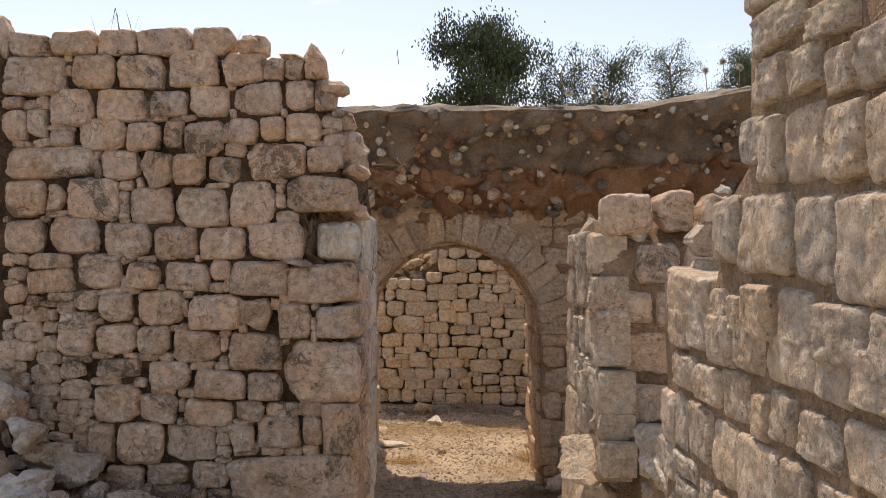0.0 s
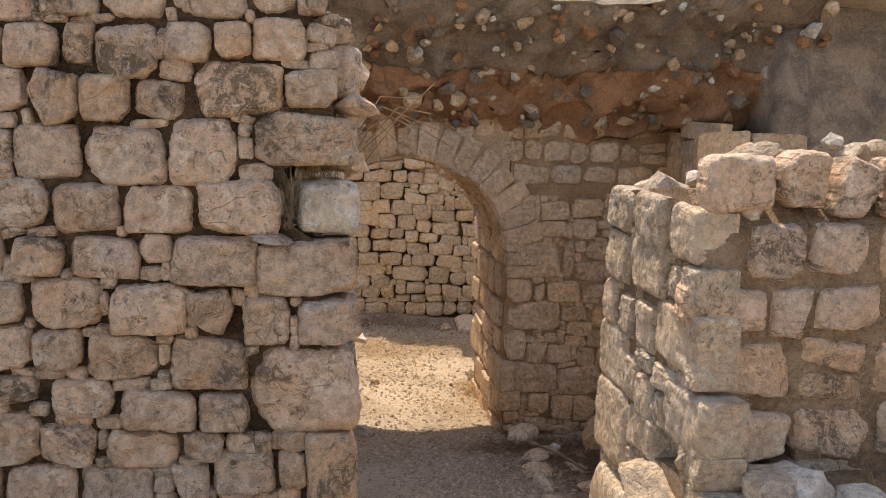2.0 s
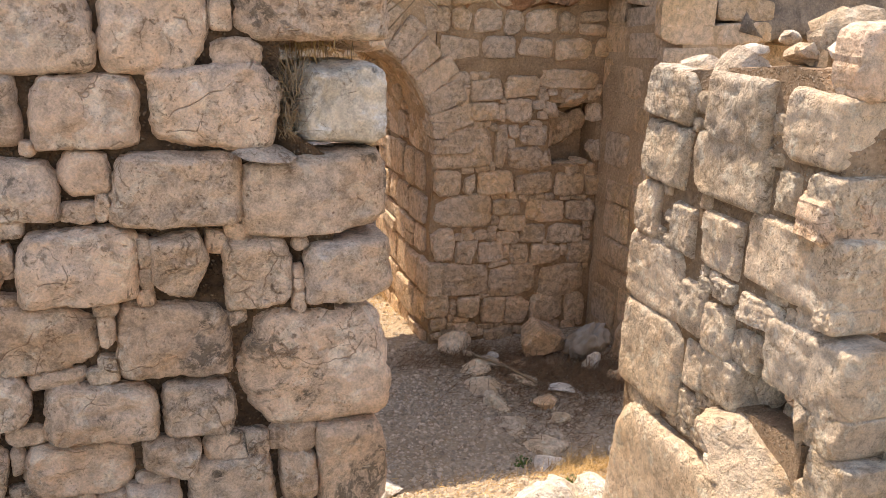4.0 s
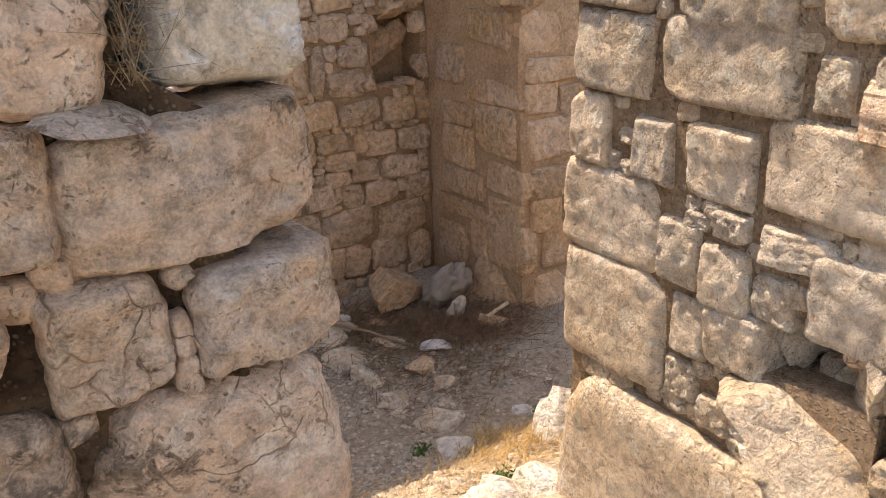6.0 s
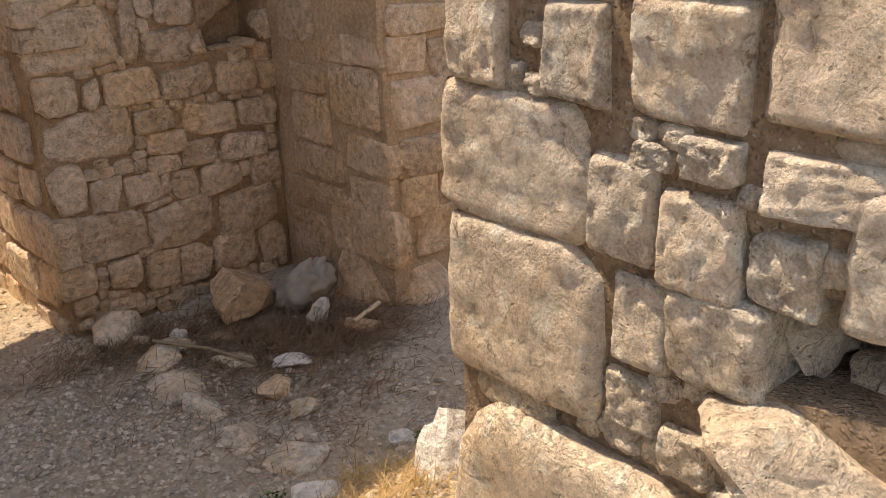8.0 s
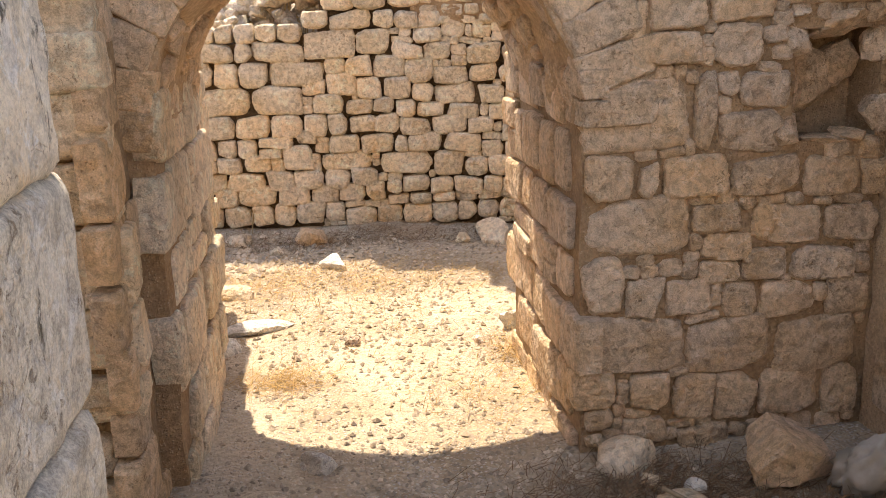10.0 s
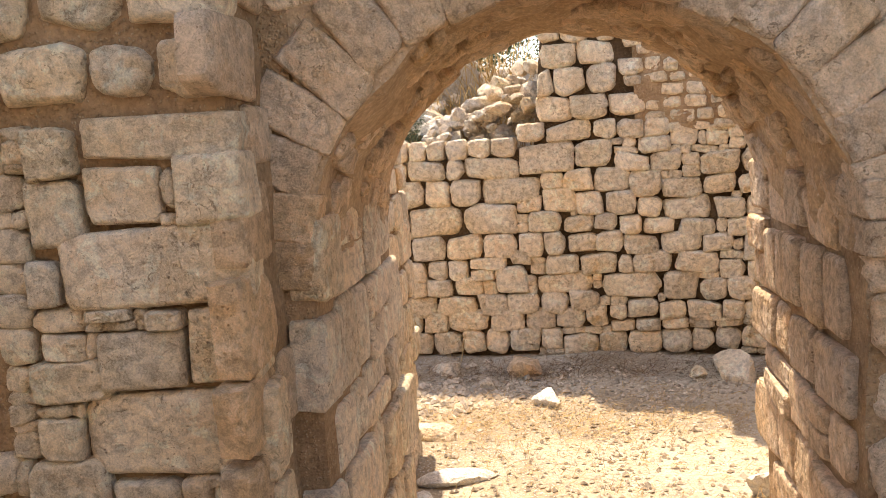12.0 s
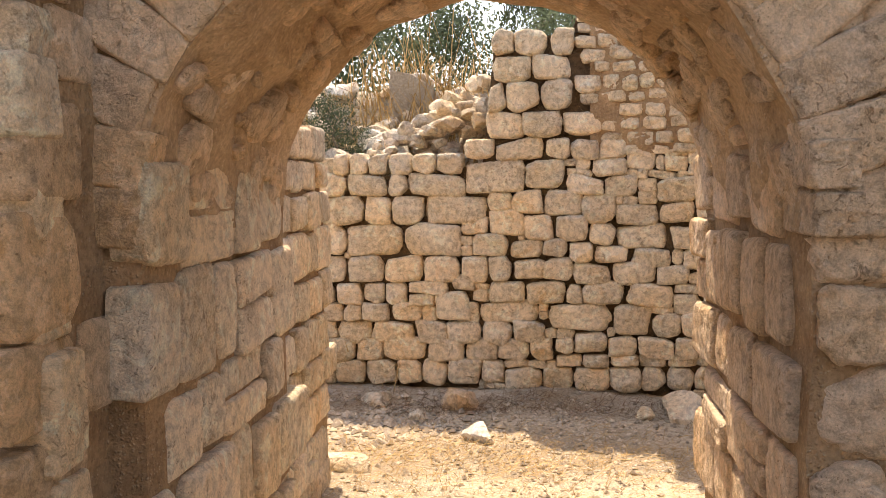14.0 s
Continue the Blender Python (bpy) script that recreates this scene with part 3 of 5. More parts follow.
row_b((4.60, 4.85, 1.21, 1.40), (4.21, 4.57, 1.22, 1.41), (4.09, 4.17, 1.25, 1.36), (3.92, 4.05, 1.26, 1.38))
row_b((4.59, 4.86, 1.41, 1.57), (4.23, 4.52, 1.39, 1.58), (3.96, 4.17, 1.39, 1.57))
row_b.fill(3.96, 4.86, 0.45, 1.55, 0.07, 0.03, lambda u, z: not (3.9 < u < 4.30 and 0.5 < z < 0.85) and not (4.46 < u < 4.52 and 0.6 < z < 0.72), 0.2, 400, 26)
# great base block, sloped ledge stone under the niche, lintel
lay(wall_b, (B_X, 4.41, 0.14), 0.90, 0.58, -90, "hero_ashlar", LIME_B, random.Random(6), depth=0.13, proud=0.05, tilt=2)
lay(wall_b, (B_X, 4.35, -0.22), 1.0, 0.24, -90, "hero_ashlar", LIME_B, random.Random(16), depth=0.13, proud=0.09)
ledge = rock_mesh("stone", (0.28, 0.42, 0.17), 27, LIME_B, wall_b, 4, 0.5, 3)
ledge.matrix_basis = pose(0.69, 4.16, 0.565, 7, 6, -6)
for k, (x, y, z, w, d, h) in enumerate([(0.77, 3.97, 0.74, 0.22, 0.13, 0.24), (0.8, 4.24, 0.74, 0.16, 0.1, 0.2), (0.72, 4.0, 0.42, 0.2, 0.2, 0.2), (0.73, 3.97, 0.25, 0.2, 0.2, 0.25)]):
    r = rock_mesh("stone", (w, d, h), 70 + k, LIME_B, wall_b, 3, 0.3)
    r.matrix_basis = pose(x, y, z, 5 * k, 4, 11 * k)
rng_n = random.Random(14)
for k in range(16):
    r = rock_mesh("stone", (rng_n.uniform(0.03, 0.09),) * 3, 90 + k, LIME_B, wall_b, 2, 0.4)
    r.matrix_basis = pose(rng_n.uniform(0.78, 1.0), rng_n.uniform(4.03, 4.25), 0.67 + rng_n.uniform(0.0, 0.04), 20 * k, 30 * k, 50 * k)
row_b((4.40, 4.50, 0.50, 0.60), (4.30, 4.39, 0.46, 0.54), (4.22, 4.30, 0.42, 0.47))
courses(wall_b, (B_X + 0.02, 3.955, 0), 0, 2.2, 0.72, 1.58, lambda u, z: True, "hero", LIME_A, 22, h=(0.15, 0.22), w=(0.14, 0.36), gap=0.022, proud=0.03)
courses(wall_b, (B_X + 0.3, 3.96, 0), 0, 2.0, 0.1, 0.72, lambda u, z: True, "hero", LIME_B, 23, h=(0.25, 0.35), w=(0.3, 0.6), gap=0.03, proud=0.02)
courses(wall_b, (2.0, 4.84, 0), 180, 1.3, -0.4, 1.5, lambda u, z: u < 1.05, "rubble", LIME_B, 24)
rng = random.Random(8)
for k in range(70):
    x, y = rng.uniform(0.72, 1.9), rng.uniform(4.0, 4.8)
    s = rng.uniform(0.06, 0.15)
    r = rock_mesh("stone", (s * 1.3, s * 1.1, s * 0.8), 100 + k, LIME_B if k % 4 else WHITE, wall_b, 2, 0.45)
    rise = 0.20 * smooth(0.8, 1.15, x) * (1 - 0.6 * abs(y - 4.4) / 0.4)
    r.matrix_basis = pose(x, y, 1.57 + rise * rng.uniform(0.5, 1.1), rng.uniform(-25, 25), rng.uniform(-25, 25), rng.uniform(0, 360))

# low broken wall between the pier and the tall wall
wall_l = prism("wall_low", [(2.6, -0.4), (3.97, -0.4), (3.97, 0.70), (3.4, 0.62), (2.6, 0.60)], (0.84, 0, 0), (0.9, 0, 0), (0, 1, 0), LIME_MORTAR, label="low broken rubble wall with bright flat tops")
courses(wall_l, (0.84, 3.9, 0), -90, 1.3, 0.0, 0.56, lambda u, z: True, "hero", LIME_B, 26, h=(0.16, 0.24), w=(0.18, 0.34), proud=0.03)
for k in range(16):
    r = rock_mesh("stone", (rng.uniform(0.24, 0.36), rng.uniform(0.24, 0.36), 0.15), 160 + k, WHITE, wall_l, 3, 0.4)
    r.matrix_basis = pose(0.93 + 0.22 * (k % 3) + rng.uniform(-0.05, 0.05), 2.75 + 0.21 * (k // 3) + rng.uniform(-0.06, 0.06), 0.62 + 0.06 * (k // 3) / 5 + 0.03 * math.sin(k), rng.uniform(-8, 8), rng.uniform(-8, 8), rng.uniform(0, 90))

# ---- tall wall beside the path ----
wall_f = prism("wall_path", [(-4.0, -0.6), (2.80, -0.6), (2.80, 1.40), (2.3, 1.42), (2.2, 1.62), (2.06, 1.7), (2.0, 2.9), (-4.0, 3.3)], (0.69, 0, 0), (0.9, 0, 0), (0, 1, 0), LIME_MORTAR,
               label="tall rubble wall of pale limestone in mortar")
row_f = Faces(wall_f, "hero_ashlar", LIME_B, 9, lambda u: ((0.69, u), -90), depth=0.09, proud=0.022, grow=-0.012)
row_f((1.73, 2.01, 1.91, 2.01), (1.51, 1.72, 1.87, 1.95), (1.34, 1.49, 1.75, 1.86))
row_f((1.86, 2.00, 1.80, 1.91), (1.80, 1.85, 1.79, 1.90), (1.65, 1.79, 1.79, 1.89), (1.51, 1.64, 1.76, 1.86))
row_f((1.96, 2.10, 1.68, 1.80), (1.84, 1.94, 1.63, 1.78), (1.64, 1.83, 1.62, 1.78), (1.47, 1.63, 1.61, 1.76), (1.30, 1.46, 1.59, 1.75))
row_f((2.11, 2.30, 1.46, 1.63), (1.94, 2.10, 1.44, 1.63), (1.78, 1.94, 1.44, 1.62), (1.60, 1.78, 1.43, 1.61), (1.34, 1.59, 1.40, 1.60))
row_f((2.36, 2.81, 1.29, 1.44), (2.20, 2.35, 1.30, 1.41), (2.08, 2.18, 1.30, 1.40), (1.89, 2.07, 1.30, 1.43), (1.69, 1.87, 1.30, 1.43), (1.47, 1.68, 1.29, 1.41), (1.30, 1.46, 1.28, 1.41))
courses(wall_f, (0.69, 2.80, 0), -90, 1.6, 0.0, 1.28, lambda u, z: True, "hero_ashlar", LIME_B, 31, h=(0.12, 0.2), w=(0.13, 0.28), gap=0.016, proud=0.016, depth=0.08)
courses(wall_f, (0.69, 1.30, 0), -90, 4.5, 0.0, 3.0, lambda u, z: True, "hero_ashlar", LIME_B, 33, h=(0.14, 0.2), w=(0.14, 0.28), gap=0.014, proud=0.016, depth=0.08)
courses(wall_f, (0.69, 2.0, 0), -90, 1.0, 2.02, 2.9, lambda u, z: True, "hero_ashlar", LIME_B, 34, h=(0.12, 0.18), w=(0.13, 0.26), gap=0.014, proud=0.016, depth=0.08)
courses(wall_f, (1.55, 2.80, 0), 180, 0.9, 0.0, 1.38, lambda u, z: True, "rubble", LIME_B, 32)

# ---- arched wall ----
ARCH_X, ARCH_R, ARCH_Z = 0.085, 0.735, 0.80
C_Y, C_BACK = 7.55, 8.75
wall_c = prism("wall_arch", [(-3.5, -0.9), (ARCH_X - ARCH_R, -0.9), (ARCH_X - ARCH_R, 2.5), (-3.5, 2.5)], (0, C_Y, 0), (0, C_BACK - C_Y, 0), (1, 0, 0), SAND_MORTAR,
               label="plastered limestone wall with a round arch")
for x0, x1, z0, z1, y0 in ((ARCH_X + ARCH_R, 1.60, -0.9, 2.5, C_Y), (1.93, 3.4, -0.9, 2.5, C_Y), (1.60, 1.93, -0.9, 0.70, C_Y), (1.60, 1.93, 1.10, 2.5, C_Y), (1.60, 1.93, 0.70, 1.10, C_Y + 0.2)):
    prism("mortar_bed", [(x0, z0), (x1, z0), (x1, z1), (x0, z1)], (0, y0 + 0.014, 0), (0, C_BACK - y0 - 0.014, 0), (1, 0, 0), SAND_MORTAR, rough=0.012).parent = wall_c
av, af = [], []
nk, nd = 36, 16
for j in range(nd + 1):
    y = C_Y + (C_BACK - C_Y) * j / nd
    for k in range(nk + 1):
        a = math.pi * k / nk
        r = ARCH_R + 0.05 * fbm((math.cos(a), y, math.sin(a)), 4.0) * (1 if 0 < j < nd else 0.4)
        av.append((ARCH_X + r * math.cos(a), y, ARCH_Z + r * math.sin(a)))
aw = nk + 1
for j in range(nd):
    for k in range(nk):
        q = j * aw + k
        af.append((q, q + aw, q + aw + 1, q + 1))
for j in (0, nd):
    b0 = len(av)
    for k in range(aw):
        av.append((av[j * aw + k][0], av[j * aw + k][1], 2.5))
    for k in range(nk):
        q = j * aw + k
        f4 = (q, q + 1, b0 + k + 1, b0 + k)
        af.append(f4 if j == 0 else tuple(reversed(f4)))
mesh_object("vault", av, af, PLASTER, wall_c, smooth=False)


rng_v = random.Random(44)
for k in range(150):
    a, y, w = rng_v.uniform(0.1, math.pi - 0.1), rng_v.uniform(C_Y + 0.06, C_BACK - 0.06), rng_v.uniform(0.04, 0.13)
    ob = new("stone", rng_v.choice(stone_data("small", LIME_C)))
    ob.parent = wall_c
    ca, sa = math.cos(a), math.sin(a)
    m = Matrix(((0, ca, sa, ARCH_X + (ARCH_R - 0.022) * ca), (1, 0, 0, y), (0, sa, -ca, ARCH_Z + (ARCH_R - 0.022) * sa), (0, 0, 0, 1)))
    ob.matrix_basis = m @ pose(0, 0, 0, 0, rng_v.uniform(-30, 30), 0) @ Matrix.Diagonal((w * rng_v.uniform(1, 1.8), 0.05, w, 1))


def clear_arch(x, z, r=ARCH_R + 0.12):
    return not (abs(x - ARCH_X) < r and z < ARCH_Z) and math.hypot(x - ARCH_X, z - ARCH_Z) > (r + 0.15 if z > ARCH_Z else r)


row_c = Faces(wall_c, "hero", LIME_C, 13, lambda u: ((u, C_Y), 0), depth=0.07, proud=0.02, grow=0.004)
row_c((0.81, 1.21, 0.70, 0.95), (1.23, 1.31, 0.69, 0.97), (1.32, 1.58, 0.67, 0.82), (1.39, 1.60, 0.83, 0.96))
row_c((0.83, 1.01, 0.52, 0.69), (1.03, 1.10, 0.52, 0.66), (1.12, 1.37, 0.52, 0.67), (1.38, 1.65, 0.51, 0.65), (1.66, 1.88, 0.49, 0.64), (1.89, 1.98, 0.49, 0.62))
row_c((0.83, 1.23, 0.31, 0.52), (1.23, 1.42, 0.38, 0.49), (1.46, 1.74, 0.32, 0.47), (1.75, 1.97, 0.32, 0.46))
row_c((1.27, 1.47, 0.27, 0.38), (1.44, 1.61, 0.19, 0.31), (1.63, 1.89, 0.17, 0.30), (1.26, 1.43, 0.18, 0.27))
row_c((0.82, 0.98, 0.09, 0.31), (0.99, 1.13, 0.07, 0.22), (1.14, 1.32, 0.07, 0.20), (1.36, 1.50, 0.04, 0.18), (1.51, 1.74, 0.03, 0.17), (1.78, 1.95, 0.02, 0.18))
row_c((0.80, 1.22, -0.15, 0.07), (1.23, 1.57, -0.18, 0.04), (1.59, 1.92, -0.20, 0.02))
row_c((0.78, 0.96, -0.29, -0.13), (1.01, 1.17, -0.31, -0.16), (1.18, 1.35, -0.36, -0.18), (1.35, 1.52, -0.38, -0.18), (1.53, 1.77, -0.38, -0.18), (1.79, 1.94, -0.39, -0.18))
row_c((0.98, 1.16, -0.44, -0.34), (1.21, 1.42, -0.49, -0.39))
row_c((1.04, 1.25, 1.00, 1.11), (1.29, 1.47, 0.98, 1.13), (1.05, 1.26, 1.12, 1.25), (1.27, 1.51, 1.14, 1.27), (1.51, 1.92, 1.19, 1.31))
row_c.fill(0.84, 1.95, -0.45, 1.3, 0.09, 0.03, lambda u, z: not (1.55 < u < 1.95 and 0.65 < z < 1.15), 0.4, 1500, 120)
courses(wall_c, (-0.7, C_Y, 0), 0, 2.7, 1.0, 1.75, lambda u, z: clear_arch(u - 0.7, z) and (z > 1.32 or u - 0.7 < 0.5), "rubble", LIME_C, 41, h=(0.11, 0.17), w=(0.13, 0.3), proud=0.016, depth=0.07)
for k, (x, z, w, h) in enumerate([(1.58, 0.74, 0.12, 0.1), (1.60, 1.06, 0.16, 0.12), (1.92, 1.04, 0.12, 0.14), (1.93, 0.80, 0.08, 0.14), (1.72, 0.70, 0.16, 0.05), (1.86, 0.71, 0.13, 0.06), (1.77, 1.12, 0.2, 0.09), (1.75, 0.9, 0.2, 0.25), (1.66, 0.86, 0.12, 0.2), (1.85, 0.97, 0.14, 0.16)]):
    r = rock_mesh("stone", (w, 0.14, h), 730 + k, LIME_C, wall_c, 3, 0.5)
    r.matrix_basis = pose(x, C_Y + (0.05 if k < 7 else 0.2), z, 0, 12 * (k % 3) - 12, 0)
rng_c = random.Random(5)
for k in range(19):
    a = radians(4 + 172 * k / 18)
    rr = ARCH_R + 0.135 + rng_c.uniform(-0.01, 0.01)
    lay(wall_c, (ARCH_X + rr * math.cos(a), C_Y, ARCH_Z + rr * math.sin(a)), 0.27 + rng_c.uniform(-0.03, 0.02), 0.142, 0, "hero_ashlar", LIME_C, rng_c, depth=0.08, proud=0.026, tilt=-math.degrees(a), name="voussoir")
for side, turn in ((-1, 90), (1, -90)):
    courses(wall_c, (ARCH_X + side * ARCH_R, C_Y if side < 0 else C_BACK, 0), turn, 1.2, -0.6, 0.95, lambda u, z: True, "hero_ashlar", (LIME_D, LIME_C)[side > 0], 43 + side, h=(0.16, 0.30), w=(0.16, 0.42), proud=0.034, depth=0.07, gap=0.012)
courses(wall_c, (3.0, C_BACK, 0), 180, 5.0, -0.6, 2.4, lambda u, z: clear_arch(3.0 - u, z), "small", LIME_D, 46, h=(0.14, 0.2), w=(0.18, 0.34))
# broken vault haunch above the arch: red earth below, grey plaster and rubble above, a pale cap
haunch = prism("vault_haunch", [(7.62, 1.70), (7.44, 1.92), (7.36, 2.14), (7.7, 2.14)], (-3.5, 0, 0), (6.0, 0, 0), (0, 1, 0), RED_EARTH, label="broken vault haunch of red earth and rubble", rough=0.10, step=0.045)
grey = prism("plaster_core", [(7.36, 2.13), (7.22, 2.32), (7.02, 2.50), (7.00, 2.57), (7.7, 2.60), (7.7, 2.13)], (-3.5, 0, 0), (6.0, 0, 0), (0, 1, 0), GREY_CORE, rough=0.08, step=0.045)
grey.parent = haunch
cap = prism("cap", [(6.97, 2.555), (7.02, 2.60), (7.6, 2.66), (8.8, 2.66), (8.8, 2.45), (7.3, 2.45)], (-3.5, 0, 0), (7.2, 0, 0), (0, 1, 0), CAP, rough=0.03, step=0.09)
cap.parent = haunch


def bend(x):
    return -0.62 * smooth(1.2, 2.9, x), 0.10 * smooth(1.2, 2.6, x)


for ob in (haunch, grey, cap):
    for v in ob.data.vertices:
        dy, dz = bend(v.co.x)
        v.co.y += dy
        v.co.z += dz
rng = random.Random(17)
for k in range(290):
    u = rng.random()
    z = 1.78 + 0.76 * u
    y = 7.53 - 0.12 * smooth(1.7, 2.0, z) - 0.42 * smooth(2.0, 2.6, z)
    s = rng.uniform(0.02, 0.06) if k > 90 else rng.uniform(0.05, 0.11)
    r = rock_mesh("stone", (s * rng.uniform(1, 1.7), s, s), 300 + k, WHITE if rng.random() < 0.22 * u else (LIME_C, GREY_CORE, RED_EARTH)[k % 3], haunch, 2 if s > 0.05 else 1, 0.4)
    x = rng.uniform(-0.8, 2.6)
    r.matrix_basis = pose(x, y - 0.004 + bend(x)[0], z + bend(x)[1], rng.uniform(-30, 30), rng.uniform(-40, 40), rng.uniform(0, 360))

# ---- piers of the vaulted room ----
wall_j = prism("pier_west", [(-3.5, -0.9), (-0.735, -0.9), (-0.735, 2.0), (-3.5, 2.0)], (0, 7.275, 0), (0, 0.28, 0), (1, 0, 0), SAND_MORTAR, label="limestone pier of large squared blocks beside the arch")
row_j = Faces(wall_j, "hero_ashlar", LIME_D, 15, lambda u: ((u, 7.25), 0), depth=0.09, proud=0.03, grow=-0.010)
row_j((-1.26, -1.13, 1.14, 1.28), (-1.12, -0.71, 1.17, 1.29))
row_j((-1.13, -0.92, 1.02, 1.17), (-0.89, -0.70, 1.01, 1.19), (-1.28, -1.13, 0.97, 1.15))
row_j((-1.21, -0.70, 0.81, 1.02), (-1.30, -1.21, 0.82, 0.95))
row_j((-0.90, -0.71, 0.61, 0.81), (-1.14, -0.90, 0.60, 0.76), (-1.29, -1.16, 0.68, 0.76), (-1.16, -1.03, 0.78, 0.82), (-1.00, -0.90, 0.75, 0.81))
row_j((-1.33, -1.11, 0.57, 0.69), (-1.20, -0.68, 0.37, 0.60))
row_j((-1.32, -1.20, 0.42, 0.54), (-1.37, -1.14, 0.28, 0.43))
row_j((-1.14, -0.95, 0.26, 0.37), (-0.85, -0.69, 0.35, 0.41), (-0.88, -0.68, 0.14, 0.35))
row_j((-1.28, -1.05, 0.13, 0.25), (-1.04, -0.92, 0.14, 0.27))
row_j((-1.12, -0.70, 0.02, 0.13), (-1.40, -1.14, 0.02, 0.15))
row_j.fill(-1.4, -0.72, 0.0, 1.28, 0.10, 0.02, sink=0.4, tries=3000)
courses(wall_j, (-3.3, 7.25, 0), 0, 2.0, -0.6, 1.9, lambda u, z: u - 3.3 < -1.42, "rubble", LIME_D, 51, h=(0.12, 0.24), w=(0.16, 0.4))
courses(wall_j, (-1.5, 7.25, 0), 0, 0.8, 1.32, 1.9, lambda u, z: True, "rubble", LIME_D, 55, h=(0.14, 0.24), w=(0.16, 0.4))
courses(wall_j, (-1.5, 7.25, 0), 0, 0.8, -0.6, 0.0, lambda u, z: True, "rubble", LIME_D, 56, h=(0.14, 0.2), w=(0.16, 0.4))
courses(wall_j, (-0.735, 7.25, 0), 90, 0.3, -0.6, 1.9, lambda u, z: True, "ashlar", LIME_C, 54, h=(0.17, 0.24), w=(0.24, 0.32), proud=0.02, depth=0.06)
wall_e = prism("pier_east", [(6.70, -0.9), (7.56, -0.9), (7.56, 1.62), (6.70, 1.62)], (1.97, 0, 0), (0.53, 0, 0), (0, 1, 0), PLASTER, label="plastered limestone pier beside the arch")
row_e = Faces(wall_e, "hero_ashlar", LIME_C, 19, lambda u: ((u, 6.70), 0), depth=0.07, proud=0.026)
row_e((1.99, 2.34, 0.79, 0.91), (2.36, 2.51, 0.77, 0.92))
row_e((1.99, 2.21, 0.63, 0.79), (2.22, 2.50, 0.58, 0.76))
row_e((2.01, 2.32, 0.39, 0.60), (2.34, 2.50, 0.38, 0.58))
row_e((2.03, 2.46, 0.16, 0.34))
row_e((2.03, 2.24, -0.01, 0.17), (2.25, 2.48, 0.02, 0.18))
row_e((2.12, 2.44, -0.23, 0.00))
row_w = Faces(wall_e, "hero_ashlar", LIME_C, 20, lambda u: ((1.97, u), -90), depth=0.07, proud=0.022)
row_w((7.17, 7.45, 0.73, 0.94), (6.76, 7.14, 0.97, 1.14))
row_w((6.71, 7.18, 0.66, 0.79))
row_w((7.12, 7.41, 0.50, 0.63), (6.74, 7.09, 0.39, 0.65))
row_w((7.11, 7.43, 0.26, 0.49))
row_w((7.02, 7.42, 0.10, 0.25), (6.68, 7.00, 0.18, 0.35))
row_w((7.01, 7.46, -0.03, 0.07), (6.70, 6.98, -0.01, 0.15))
row_w((6.66, 7.16, -0.24, 0.05))
row_w((7.18, 7.47, -0.33, -0.09))
courses(wall_e, (1.97, 7.55, 0), -90, 0.78, 1.15, 1.7, lambda u, z: True, "ashlar", LIME_C, 52, h=(0.16, 0.26), w=(0.2, 0.45), proud=0.012, depth=0.06)
courses(wall_e, (1.97, 6.70, 0), 0, 0.53, 0.93, 1.6, lambda u, z: True, "ashlar", LIME_C, 53, h=(0.16, 0.26), w=(0.2, 0.4), proud=0.012, depth=0.06)
foot = rock_mesh("stone", (0.62, 0.75, 0.5), 33, LIME_C, wall_e, 3, 0.1, 8)
foot.matrix_basis = pose(2.2, 6.98, -0.36, 0, 0, 0)

# far pier seen through the gap
wall_g = prism("pier_far", [(2.95, -0.9), (4.0, -0.9), (4.0, 2.4), (3.0, 2.4), (2.9, 1.2)], (0, 7.25, 0), (0, 0.8, 0), (1, 0, 0), SAND_MORTAR, label="rough limestone pier in sunlight")
courses(wall_g, (2.92, 7.25, 0), 0, 1.0, -0.6, 2.3, lambda u, z: True, "rubble", LIME_C, 57)


# ---- far wall of the open court ----
def bow(x):
    def y(q):
        return 11.74 - 0.13 * q - 0.25 * smooth(0.9, 2.6, q)
    return (x, y(x)), math.degrees(math.atan((y(x + 0.02) - y(x)) / 0.02))


def top_d(x):
    return 0.95 + 0.10 * smooth(-1.2, -0.3, x) + 0.85 * smooth(-0.10, 0.0, x) + 1.25 * smooth(0.50, 0.75, x)


dv, df = [], []
us = np.arange(-3.2, 3.4, 0.05)
for u in us:
    (x, y), a = bow(u)
    zt = top_d(x) - 0.03
    dv += [(x, y + 0.045, -1.0), (x, y + 0.045, zt), (x, y + 0.7, zt), (x, y + 0.7, -1.0)]
for k in range(len(us) - 1):
    a, b = 4 * k, 4 * k + 4
    df += [(a, b, b + 1, a + 1), (a + 1, b + 1, b + 2, a + 2), (a + 2, b + 2, b + 3, a + 3)]
wall_d = tagged(mesh_object("wall_court", dv, df, DRY_EARTH, smooth=False), "dry-laid wall of cream limestone courses", "wall", kind="structure")
row_d = Faces(wall_d, "rubble", LIME_D, 23, bow, depth=0.09, proud=0.03, grow=0.006)
row_d((-1.14, -1.04, 0.98, 1.13), (-1.03, -0.90, 0.98, 1.13), (-0.89, -0.76, 0.98, 1.12), (-0.75, -0.59, 0.97, 1.12), (-0.58, -0.42, 0.97, 1.11), (-0.41, -0.23, 0.97, 1.11), (-0.22, -0.02, 1.07, 1.20), (-0.01, 0.32, 1.06, 1.19), (0.33, 0.49, 1.05, 1.19), (0.49, 0.67, 1.05, 1.18), (0.68, 0.85, 1.05, 1.18))
